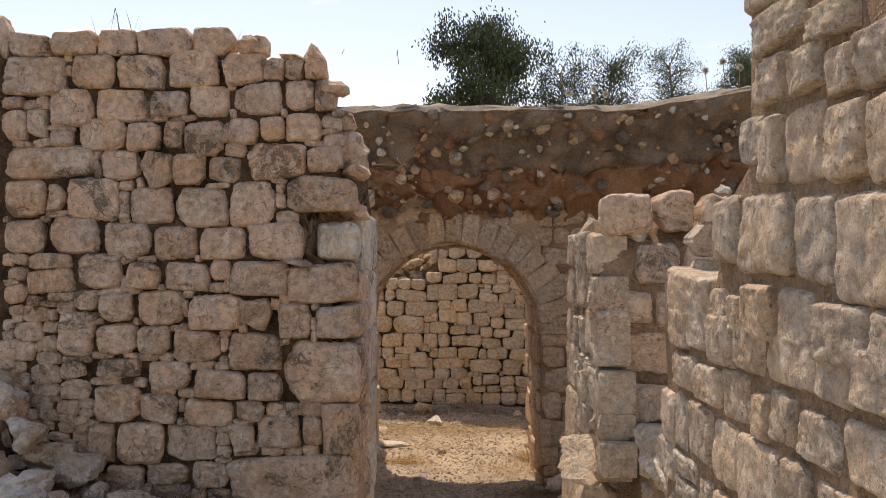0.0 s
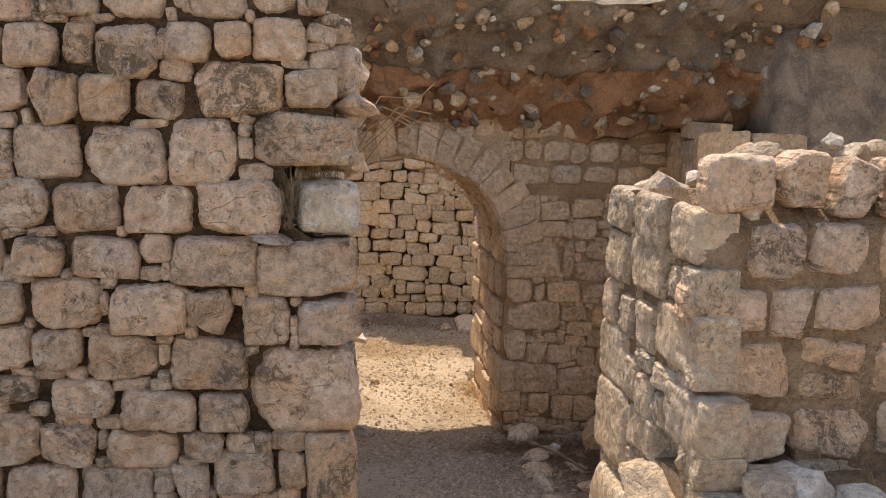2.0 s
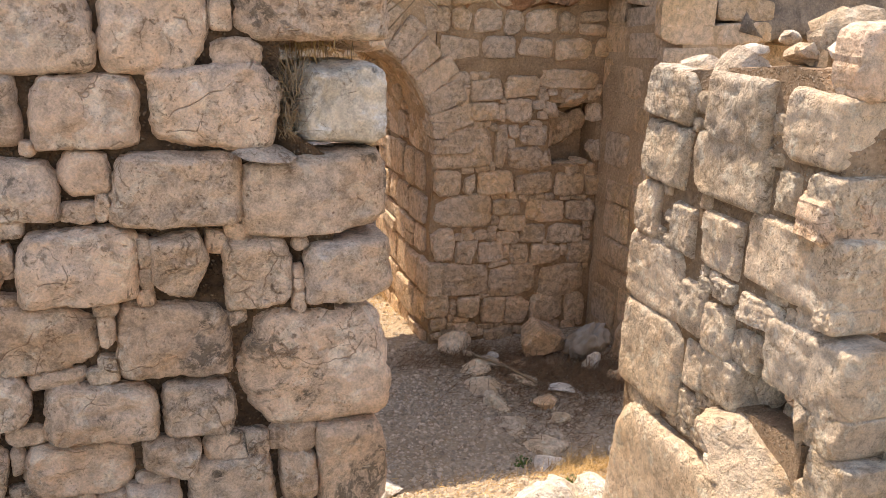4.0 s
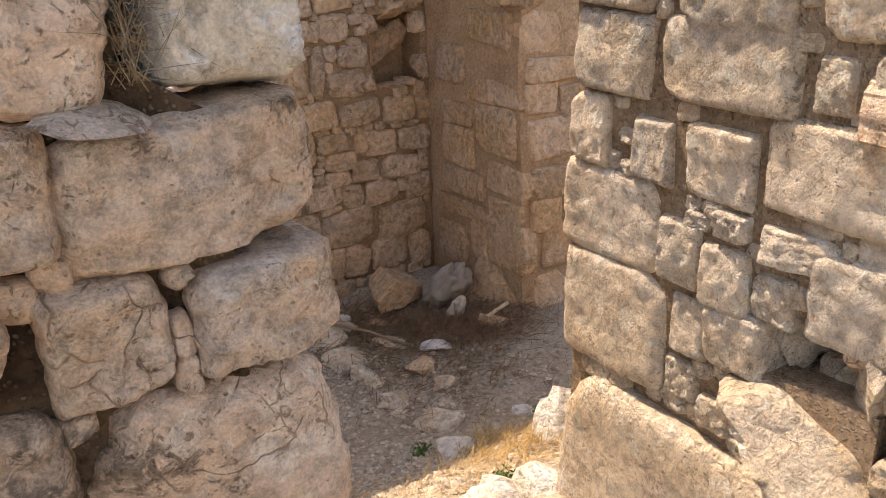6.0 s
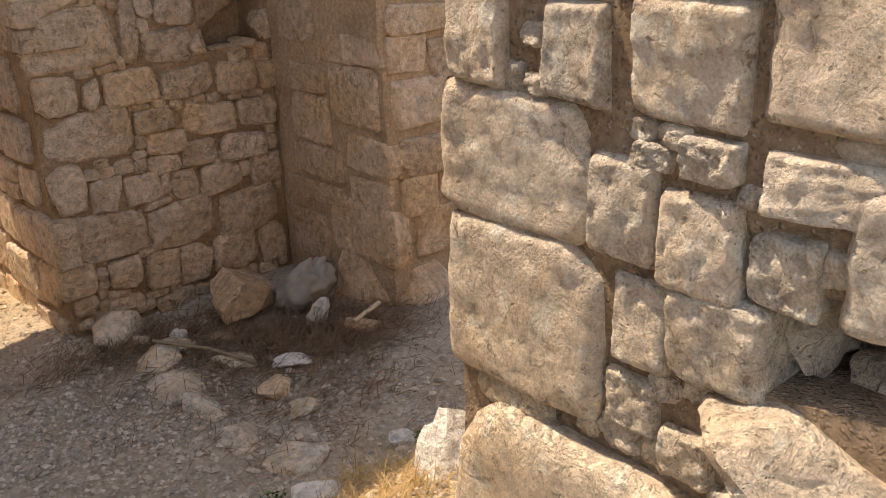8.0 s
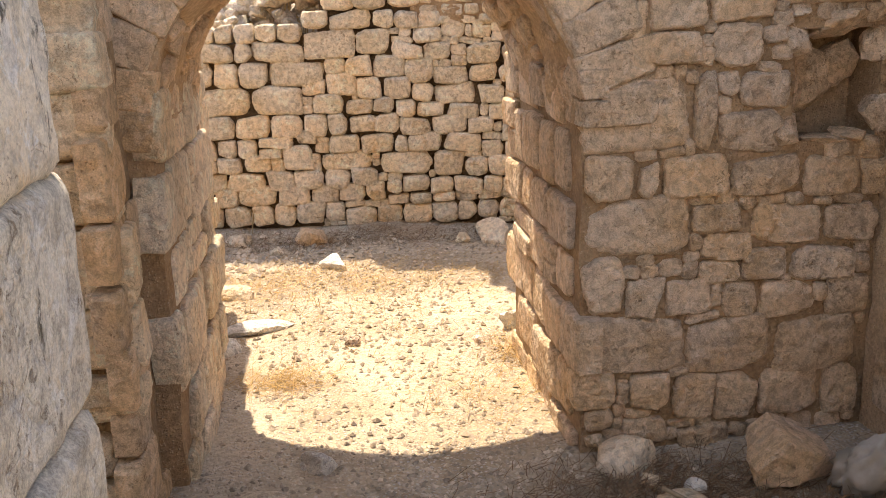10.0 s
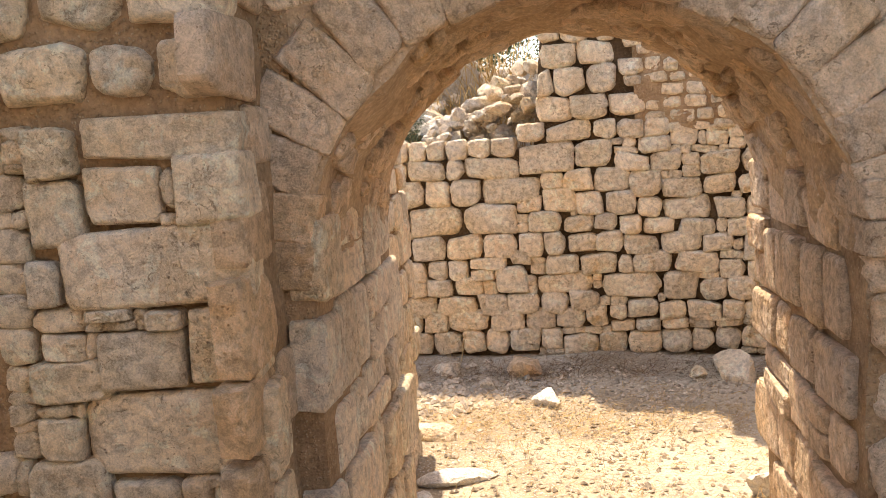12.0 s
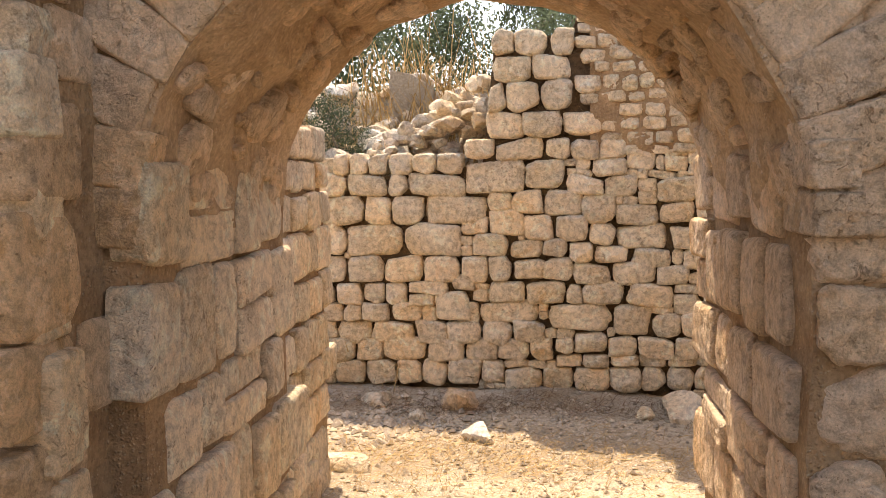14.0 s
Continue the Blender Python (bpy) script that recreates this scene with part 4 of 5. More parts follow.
row_d((-1.25, -1.06, 0.83, 0.99), (-1.05, -0.77, 0.83, 0.98), (-0.75, -0.62, 0.83, 0.98), (-0.61, -0.22, 0.82, 0.97), (-0.22, 0.19, 0.84, 1.05), (0.19, 0.45, 0.86, 1.05), (0.46, 0.71, 0.82, 0.94), (0.63, 0.85, 0.94, 1.05))
row_d((-1.29, -0.93, 0.63, 0.83), (-0.92, -0.74, 0.63, 0.83), (-0.73, -0.51, 0.63, 0.82), (-0.50, -0.07, 0.63, 0.82), (-0.07, 0.10, 0.72, 0.84), (0.10, 0.30, 0.70, 0.85), (0.31, 0.57, 0.68, 0.85), (0.56, 0.78, 0.63, 0.82), (0.78, 1.05, 0.61, 0.75), (0.71, 0.92, 0.80, 0.94))
row_d((-1.29, -1.07, 0.42, 0.65), (-1.06, -0.66, 0.42, 0.64), (-0.64, -0.25, 0.42, 0.64), (-0.25, -0.07, 0.56, 0.68), (-0.06, 0.18, 0.55, 0.73), (0.18, 0.37, 0.52, 0.69), (0.39, 0.60, 0.51, 0.68), (0.61, 0.78, 0.49, 0.63), (0.78, 1.10, 0.46, 0.61), (1.13, 1.32, 0.46, 0.60), (1.32, 1.50, 0.47, 0.60))
row_d((-1.30, -1.08, 0.23, 0.41), (-1.06, -0.80, 0.23, 0.41), (-0.79, -0.52, 0.23, 0.41), (-0.51, -0.26, 0.23, 0.41), (-0.25, -0.07, 0.23, 0.41), (-0.06, 0.09, 0.24, 0.41), (-0.17, 0.07, 0.41, 0.56), (0.09, 0.30, 0.40, 0.52), (0.31, 0.46, 0.41, 0.53), (0.48, 0.63, 0.37, 0.50), (0.64, 0.85, 0.37, 0.48), (0.88, 1.13, 0.34, 0.46), (1.20, 1.39, 0.33, 0.46))
row_d((0.11, 0.32, 0.26, 0.39), (0.31, 0.50, 0.25, 0.40), (0.50, 0.74, 0.22, 0.36), (0.76, 1.03, 0.22, 0.37), (1.04, 1.24, 0.23, 0.35), (-1.31, -1.17, 0.07, 0.22), (-1.15, -0.97, 0.07, 0.22), (-0.95, -0.80, 0.07, 0.22), (-0.79, -0.64, 0.07, 0.22), (-0.62, -0.35, 0.15, 0.24), (-0.63, -0.44, 0.07, 0.15), (-0.44, -0.20, -0.03, 0.17), (-0.32, -0.16, 0.18, 0.28))
row_d((-0.07, 0.18, 0.10, 0.24), (0.19, 0.45, 0.09, 0.24), (0.46, 0.56, 0.09, 0.22), (0.56, 0.83, 0.09, 0.24), (0.85, 1.15, 0.08, 0.23), (1.30, 1.47, 0.16, 0.33), (1.14, 1.31, 0.03, 0.17), (1.32, 1.47, 0.01, 0.16), (-1.28, -1.10, -0.05, 0.08), (-1.09, -0.97, -0.05, 0.08), (-0.96, -0.77, -0.05, 0.08), (-0.75, -0.53, -0.04, 0.09))
row_d((-0.14, 0.28, -0.04, 0.10), (0.33, 0.75, -0.08, 0.09), (0.77, 1.00, -0.11, 0.09), (1.01, 1.19, -0.12, 0.03), (1.19, 1.39, -0.12, 0.04), (-1.15, -0.91, -0.21, -0.05), (-0.90, -0.59, -0.20, -0.05), (-0.57, -0.36, -0.20, -0.04), (-0.35, -0.12, -0.19, -0.04), (-0.11, 0.09, -0.19, -0.03), (0.10, 0.31, -0.18, -0.03))
row_d((-1.26, -1.03, -0.34, -0.17), (-1.01, -0.82, -0.33, -0.17), (-0.81, -0.51, -0.32, -0.16), (-0.50, -0.24, -0.32, -0.16), (-0.23, -0.01, -0.31, -0.15), (0.00, 0.20, -0.30, -0.15), (0.21, 0.36, -0.30, -0.14), (0.38, 0.50, -0.25, -0.14), (0.51, 0.72, -0.23, -0.10), (0.73, 0.91, -0.25, -0.12), (0.92, 1.15, -0.27, -0.13), (1.15, 1.30, -0.26, -0.12), (1.30, 1.46, -0.26, -0.13))
row_d((-1.17, -0.95, -0.49, -0.33), (-0.94, -0.73, -0.49, -0.32), (-0.72, -0.55, -0.48, -0.31), (-0.54, -0.36, -0.48, -0.31), (-0.35, -0.13, -0.47, -0.30), (-0.12, 0.03, -0.46, -0.30), (0.04, 0.29, -0.51, -0.35), (0.29, 0.49, -0.51, -0.34), (0.50, 0.73, -0.50, -0.34), (0.74, 0.94, -0.49, -0.33), (0.94, 1.09, -0.48, -0.32), (1.10, 1.27, -0.47, -0.32), (1.27, 1.46, -0.46, -0.30), (0.38, 0.55, -0.33, -0.26), (0.56, 0.73, -0.33, -0.25), (0.74, 0.92, -0.32, -0.25), (0.92, 1.10, -0.32, -0.24), (1.10, 1.29, -0.31, -0.23), (1.28, 1.46, -0.30, -0.22))
row_d((-0.02, 0.12, 1.76, 1.93), (0.13, 0.34, 1.74, 1.91), (0.37, 0.52, 1.73, 1.91), (-0.02, 0.23, 1.57, 1.74), (0.24, 0.49, 1.58, 1.74), (-0.04, 0.06, 1.38, 1.58), (0.07, 0.29, 1.37, 1.57), (0.30, 0.50, 1.38, 1.58))
row_d((-0.07, 0.18, 1.20, 1.38), (0.18, 0.44, 1.20, 1.37), (0.45, 0.71, 1.21, 1.36), (0.53, 0.66, 1.48, 1.59), (1.04, 1.30, 0.76, 0.92), (1.30, 1.50, 0.77, 0.93), (1.06, 1.27, 0.63, 0.76), (1.28, 1.40, 0.63, 0.75))
row_d.fill(-1.3, 1.5, -0.5, 1.1, 0.13, 0.034, sink=0.2, tries=6000)
bed_v, bed_f = [], []
for k in range(27):
    (x, y), a = bow(0.62 + 0.045 * k)
    for j in range(41):
        z = 1.08 + 0.048 * j
        bed_v.append((x, y + 0.004 + 0.03 * fbm((x, 3.0, z), 5), z))
for k in range(26):
    for j in range(40):
        q = k * 41 + j
        bed_f.append((q, q + 41, q + 42, q + 1))
mesh_object("mortar_bed", bed_v, bed_f, SAND_MORTAR, wall_d)
courses(wall_d, (0, 0, 0), 0, 1.2, 1.06, 3.0, lambda u, z: u > 0.18 or z > 1.38, "rubble", LIME_D, 66, h=(0.07, 0.12), w=(0.08, 0.19), gap=0.004, proud=0.018, curve=lambda u: bow(u + 0.56))
courses(wall_d, (-3.2, 0, 0), 0, 1.9, -0.6, 1.0, lambda u, z: True, "small", LIME_D, 61, h=(0.12, 0.17), w=(0.15, 0.3), curve=lambda u: bow(u - 3.2))
courses(wall_d, (0, 0, 0), 0, 1.8, -0.6, 1.8, lambda u, z: True, "small", LIME_D, 62, h=(0.12, 0.17), w=(0.15, 0.3), curve=lambda u: bow(u + 1.52))
# short return wall beside the arch, and the side wall of the court
wall_s = prism("wall_return", [(8.75, -0.9), (10.0, -0.9), (10.0, 0.9), (8.75, 1.3)], (-0.80, 0, 0), (-0.8, 0, 0), (0, 1, 0), SAND_MORTAR, label="short sunlit return wall of limestone")
courses(wall_s, (-0.80, 8.75, 0), 90, 1.25, -0.6, 1.1, lambda u, z: True, "ashlar", LIME_D, 63, h=(0.14, 0.22), w=(0.14, 0.3))
wall_t = prism("wall_side", [(8.75, -0.9), (11.5, -0.9), (11.5, 1.7), (8.75, 2.2)], (2.6, 0, 0), (0.7, 0, 0), (0, 1, 0), SAND_MORTAR, label="side wall of the open court")
courses(wall_t, (2.6, 11.4, 0), -90, 2.6, -0.6, 1.7, lambda u, z: True, "small", LIME_D, 65)

upper_e = prism("plaster_core", [(6.68, 1.58), (7.56, 1.58), (7.56, 2.62), (6.72, 2.62)], (2.34, 0, 0), (1.1, 0, 0), (0, 1, 0), GREY_CORE, rough=0.06, step=0.08)
upper_e.parent = wall_e


# ---- loose stones ----
def loose(x, y, w, d, h, seed, material, label, turn=0, tilt=0, sink=0.25, group="loose stones", sub=3, z=None):
    r = rock_mesh("rock", (w, d, h), seed, material, None, sub, 0.35, 6)
    base = ground_z(x, y) if z is None else z
    r.matrix_basis = pose(x, y, base + h * (0.5 - sink), tilt, tilt * 0.6, turn)
    return tagged(r, label, "stone", group)


loose(1.46, 7.20, 0.36, 0.26, 0.31, 415, LIME_C, "rough buff boulder lying against the wall", 20, 8, 0.20, "boulder", 4)
loose(0.92, 7.38, 0.26, 0.16, 0.15, 402, LIME_D, "flat pale stone among dry needles", -8)
loose(1.66, 6.86, 0.11, 0.09, 0.13, 403, WHITE, "small white stone beside the bag", 30, 12)
SPOTS = [(1.02, 7.06, 0.20, 0.15, 0.09), (1.13, 7.17, 0.09, 0.07, 0.08), (1.25, 7.02, 0.16, 0.1, 0.05), (1.15, 6.74, 0.22, 0.14, 0.06), (1.33, 6.55, 0.16, 0.12, 0.06), (1.15, 6.42, 0.16, 0.12, 0.08),
         (1.13, 6.22, 0.14, 0.1, 0.05), (1.25, 5.77, 0.12, 0.09, 0.05), (1.72, 6.6, 0.15, 0.1, 0.07), (1.0, 7.25, 0.1, 0.07, 0.05)]
for k, (x, y, w, d, h) in enumerate(SPOTS):
    loose(x, y, w, d, h, 410 + k, (LIME_D, WHITE, LIME_C)[k % 3], "pale broken stone lying among dry needles", 37 * k, 5)
KERB = [(0.90, 6.72, 0.20, 0.30, 80), (0.88, 6.45, 0.15, 0.24, 95), (0.87, 6.22, 0.17, 0.25, 85), (0.93, 6.00, 0.24, 0.18, 60), (0.80, 5.62, 0.17, 0.28, 75), (0.93, 6.95, 0.16, 0.2, 80)]
for k, (x, y, w, d, a) in enumerate(KERB):
    loose(x, y, w, d, 0.10, 430 + k, WHITE if k == 4 else LIME_D, "low pale kerb stone sunk in the gravel", a - 90, 2, 0.5, "kerb stones")
DOOR = [(-0.11, 5.06, 0.26, 0.20, 0.14, 10), (0.44, 4.98, 0.22, 0.17, 0.12, -12), (-0.22, 5.36, 0.24, 0.24, 0.22, 30), (-0.16, 5.62, 0.22, 0.2, 0.2, 70), (-0.05, 5.5, 0.18, 0.16, 0.16, 15), (-0.30, 5.15, 0.2, 0.2, 0.18, 50),
        (1.06, 5.32, 0.24, 0.2, 0.22, 20), (0.56, 5.02, 0.2, 0.15, 0.12, 40), (0.66, 4.93, 0.22, 0.16, 0.12, 75)]
for k, (x, y, w, d, h, a) in enumerate(DOOR):
    loose(x, y, w, d, h, 440 + k, WHITE, "bright broken stone beside the doorway step", a, 4, 0.3, "doorway stones")
for k, (x, w, a) in enumerate(((-0.16, 0.48, -3), (0.34, 0.60, 2))):
    slab = rock_mesh("threshold_slab", (w, 0.44, 0.16), 460 + k, WHITE, None, 4, 0.12, 9)
    slab.matrix_basis = pose(x, 4.58, 0.0, 0, 1, a)
    tagged(slab, "worn white limestone threshold slab in the doorway", "step", "threshold slabs")
COURT = [(-0.08, 10.70, 0.30, 0.14, 0.13, WHITE), (1.17, 11.15, 0.36, 0.2, 0.2, LIME_D), (-0.72, 10.15, 0.3, 0.16, 0.10, LIME_D), (-0.26, 11.35, 0.26, 0.18, 0.2, LIME_C), (-0.80, 11.45, 0.2, 0.14, 0.12, LIME_D), (-0.52, 9.48, 0.34, 0.14, 0.08, WHITE),
         (0.0, 9.1, 0.12, 0.07, 0.05, LIME_A), (0.92, 9.22, 0.24, 0.14, 0.14, WHITE), (0.66, 8.98, 0.1, 0.07, 0.05, LIME_A), (-0.70, 9.1, 0.2, 0.15, 0.1, WHITE), (-0.5, 11.2, 0.14, 0.1, 0.08, LIME_D), (0.9, 11.2, 0.14, 0.1, 0.09, LIME_D),
         (-0.19, 7.62, 0.16, 0.12, 0.08, WHITE), (-0.35, 7.35, 0.2, 0.15, 0.06, LIME_B)]
for k, (x, y, w, d, h, mat) in enumerate(COURT):
    loose(x, y, w, d, h, 470 + k, mat, "loose pale stone on the dry ground", 17 * k - 70, 4, 0.25, "court stones")
rng = random.Random(31)
for k in range(30):
    x, y = rng.uniform(-2.2, -1.60), rng.uniform(3.72, 4.05)
    w = rng.uniform(0.12, 0.28)
    z = 0.42 + 0.42 * smooth(-1.5, -1.9, x) * smooth(3.65, 4.0, y) * rng.uniform(0.4, 1.15)
    loose(x, y, w, w * 0.8, w * 0.65, 500 + k, (LIME_A, LIME_B, WHITE)[k % 3], "weathered stone tumbled in a heap by the wall", rng.uniform(0, 360), 14, 0.4, "stone heap", 3, z)
for k in range(16):
    x = -1.6 + 1.15 * k / 15
    loose(x + rng.uniform(-0.05, 0.05), 4.02 - rng.uniform(0, 0.22), rng.uniform(0.1, 0.24), 0.14, rng.uniform(0.06, 0.13), 560 + k, (LIME_A, LIME_B)[k % 2], "fallen stone at the foot of the wall", rng.uniform(0, 360), 6, 0.3, "fallen stones", 2)
# rubble bank behind the low part of the far wall
for k in range(60):
    x, y = rng.uniform(-2.2, -0.05), rng.uniform(12.0, 13.4)
    w = rng.uniform(0.1, 0.32)
    loose(x, y, w, w * 0.8, w * 0.6, 600 + k, (LIME_B, WHITE, LIME_D)[k % 3], "pale rubble stone on the bank", rng.uniform(0, 360), 15, 0.3, "bank rubble", 2, z=max(ground_z(x, y), 1.0 + 0.35 * (y - 12.0)))
for k in range(70):
    f = rng.random() ** 0.7
    x, y = -1.05 + 1.0 * f + rng.gauss(0, 0.05), rng.uniform(11.95, 12.5)
    w = rng.uniform(0.07, 0.2)
    loose(x, y, w, w * 0.8, w * 0.65, 800 + k, (LIME_B, LIME_D, LIME_D)[k % 3], "broken pale stone heaped on the low wall", rng.uniform(0, 360), 15, 0.3, "wall rubble", 3, z=1.02 + 0.55 * f * rng.uniform(0.3, 1.0) + 0.25 * (y - 11.95))
back = prism("wall_bank", [(-0.92, 0.4), (-0.58, 0.4), (-0.56, 1.68), (-0.72, 1.80), (-0.9, 1.84)], (0, 13.0, 0), (0, 0.5, 0), (1, 0, 0), CAP, label="stub of grey plastered wall on the bank")


# ---- plants and litter ----
def strands(name, label, category, patches, material, seed, lift=0.02, flat=0.25, width=0.0035, where=None):
    """Many thin blades in patches (x, y, reach x, reach y, count, length)."""
    rng = random.Random(seed)
    verts, faces = [], []
    for cx, cy, rx, ry, count, length in patches:
        for _ in range(count):
            x, y = cx + rng.gauss(0, rx), cy + rng.gauss(0, ry)
            z = (ground_z(x, y) if where is None else where(x, y)) + rng.uniform(0, lift)
            a, l, up = rng.uniform(0, 6.283), length * rng.uniform(0.4, 1.2), rng.gauss(0, flat)
            dx, dy = math.cos(a), math.sin(a)
            p = Vector((x, y, z))
            q = p + Vector((dx * l * 0.5, dy * l * 0.5, abs(up) * l))
            e = q + Vector((dx * l * 0.5 + rng.gauss(0, 0.2) * l, dy * l * 0.5 + rng.gauss(0, 0.2) * l, up * l * 0.6))
            side = Vector((-dy, dx, 0.5)) * width
            b = len(verts)
            verts += [p - side, p + side, q + side, q - side, e]
            faces += [(b, b + 1, b + 2, b + 3), (b + 3, b + 2, b + 4)]
    return tagged(mesh_object(name, verts, faces, material, smooth=False), label, category, kind="stuff")


strands("straw", "golden dry straw strewn over sunlit ground", "straw",
        [(0.88, 5.35, 0.14, 0.13, 1000, 0.09), (0.98, 5.58, 0.12, 0.10, 500, 0.09), (0.55, 5.3, 0.22, 0.18, 330, 0.06), (0.1, 5.6, 0.35, 0.2, 250, 0.05), (-0.3, 4.95, 0.06, 0.2, 494, 0.10),
         (0.2, 10.2, 0.7, 0.35, 2470, 0.10), (-0.5, 10.4, 0.35, 0.3, 910, 0.10), (0.2, 9.2, 0.6, 0.4, 650, 0.07), (-0.36, 8.55, 0.12, 0.1, 570, 0.12), (0.85, 8.75, 0.10, 0.14, 798, 0.12), (0.6, 8.2, 0.25, 0.2, 475, 0.08)], STRAW, 71, width=0.0011)
strands("dry_needles", "brown dry needles and twigs in the shaded corner", "needles",
        [(1.35, 6.85, 0.28, 0.22, 4370, 0.10), (1.65, 6.65, 0.18, 0.14, 2090, 0.11), (0.95, 7.25, 0.25, 0.12, 1330, 0.12), (1.2, 6.3, 0.25, 0.2, 1140, 0.08), (0.4, 11.35, 0.8, 0.15, 1690, 0.10), (-0.6, 11.4, 0.5, 0.12, 650, 0.1),
         (-1.1, 3.98, 0.5, 0.08, 1710, 0.10), (-1.9, 3.6, 0.3, 0.2, 950, 0.12)], NEEDLES, 72, width=0.0012)
strands("bank_grass", "tall dry grass on the bank behind the wall", "grass",
        [(-0.65, 12.9, 0.3, 0.3, 910, 0.30), (-1.2, 12.6, 0.4, 0.3, 650, 0.25), (0.4, 12.7, 0.4, 0.2, 390, 0.25), (-0.3, 12.3, 0.2, 0.2, 390, 0.2)], STRAW, 73, 0.05, 0.9, 0.004)
strands("ledge_grass", "dry grass on the low broken wall", "grass",
        [(1.35, 3.80, 0.14, 0.08, 330, 0.08), (0.86, 3.60, 0.03, 0.15, 160, 0.05), (1.5, 3.4, 0.2, 0.2, 160, 0.08)], STRAW, 74, 0.03, 0.6, 0.0012, where=lambda x, y: 0.66)
strands("joint_twigs", "dry twigs caught in the broken wall joint", "twigs",
        [(-0.605, 4.15, 0.012, 0.03, 260, 0.06), (-0.50, 4.28, 0.05, 0.05, 200, 0.06)], TWIG, 75, 0.15, 0.6, 0.0008, where=lambda x, y: 1.46)
strands("joint_straw", "tuft of dry straw in the broken wall joint", "straw", [(-0.54, 4.30, 0.04, 0.05, 300, 0.07)], STRAW, 76, 0.10, 0.9, 0.0008, where=lambda x, y: 1.60)
strands("wall_top_grass", "thin dry grass on the wall top", "grass", [(-1.3, 4.4, 0.5, 0.12, 14, 0.08), (-1.5, 4.3, 0.05, 0.04, 9, 0.12)], TWIG, 77, 0.02, 1.3, 0.0018, where=lambda x, y: 2.42)

rng = random.Random(81)
pv, pf = [], []


def pebble(x, y, s):
    z, b = ground_z(x, y) + s * 0.15, len(pv)
    a = rng.uniform(0, 3)
    for dx, dy, dz in ((1, 0, 0), (0.2, 0.9, 0.05), (-0.9, 0.1, 0), (-0.1, -0.8, 0.08), (0.1, 0.1, 0.6), (0, 0, -0.5)):
        dx, dy = dx * rng.uniform(0.6, 1.2), dy * rng.uniform(0.6, 1.2)
        pv.append((x + s * (dx * math.cos(a) - dy * math.sin(a)), y + s * (dx * math.sin(a) + dy * math.cos(a)), z + s * dz * rng.uniform(0.7, 1.2)))
    for k in range(4):
        q = (k + 1) % 4
        pf.extend([(b + k, b + q, b + 4), (b + q, b + k, b + 5)])


for cx, cy, rx, ry, count, lo, hi in ((0.45, 6.4, 0.28, 0.6, 4200, 0.004, 0.014), (0.45, 5.45, 0.35, 0.25, 1500, 0.005, 0.018), (0.1, 7.3, 0.5, 0.4, 2200, 0.004, 0.016), (0.2, 9.0, 0.6, 0.7, 1500, 0.005, 0.02), (0.3, 10.6, 0.9, 0.5, 1500, 0.006, 0.02),
                                      (0.3, 11.0, 1.0, 0.3, 900, 0.006, 0.02), (-0.7, 11.0, 0.4, 0.3, 500, 0.01, 0.035), (1.25, 6.5, 0.3, 0.4, 1100, 0.005, 0.02), (1.2, 5.6, 0.3, 0.3, 500, 0.005, 0.018), (0.1, 4.85, 0.35, 0.15, 500, 0.006, 0.02), (-1.2, 3.6, 0.6, 0.3, 500, 0.008, 0.03)):
    for _ in range(count):
        pebble(cx + rng.gauss(0, rx), cy + rng.gauss(0, ry), 1.45 * rng.uniform(lo, hi) * rng.uniform(0.6, 1))
tagged(mesh_object("gravel", pv, pf, GRAVEL, smooth=False), "pale crushed gravel and pebbles on the ground", "gravel", kind="stuff")


def herb(x, y, size, seed):
    root = tagged(new("green_herb"), "small green weed growing in dry gravel", "weed", "green weeds")
    root.location = (x, y, ground_z(x, y))
    r = random.Random(seed)
    verts, faces = [], []
    for _ in range(120):
        d = Vector((r.gauss(0, 1), r.gauss(0, 1), abs(r.gauss(0.4, 0.5)))).normalized()
        c = d * size * r.uniform(0.3, 1.0)
        u = Vector((r.gauss(0, 1), r.gauss(0, 1), r.gauss(0, 1))).normalized() * size * 0.16
        v = u.cross(d) * 0.7
        b = len(verts)
        verts += [c - u, c + v, c + u, c - v]
        faces.append((b, b + 1, b + 2, b + 3))
    mesh_object("leaf", verts, faces, HERB, root, False)
    sv, sf = [], []
    for k in range(8):
        a = k * 0.8
        e = Vector((math.cos(a), math.sin(a), 0.9)) * size * 0.8
        b = len(sv)
        sv += [(0.003, 0, 0), (-0.003, 0, 0), tuple(e)]
        sf.append((b, b + 1, b + 2))
    mesh_object("stem", sv, sf, HERB, root, False)


herb(0.74, 5.78, 0.055, 1)
herb(1.28, 5.72, 0.03, 2)
herb(0.66, 5.15, 0.05, 3)


def twig(name, label, points, radius, material, group="twigs"):
    cu = bpy.data.curves.new(name, "CURVE")
    cu.dimensions, cu.bevel_depth, cu.bevel_resolution = "3D", radius, 1
    sp = cu.splines.new("POLY")
    sp.points.add(len(points) - 1)
    for p, co in zip(sp.points, points):
        p.co = (*co, 1)
    cu.materials.append(material)
    tmp = bpy.data.objects.new(name, cu)
    me = bpy.data.meshes.new_from_object(tmp)
    bpy.data.objects.remove(tmp)
    return tagged(new(name, me), label, "twig", group)


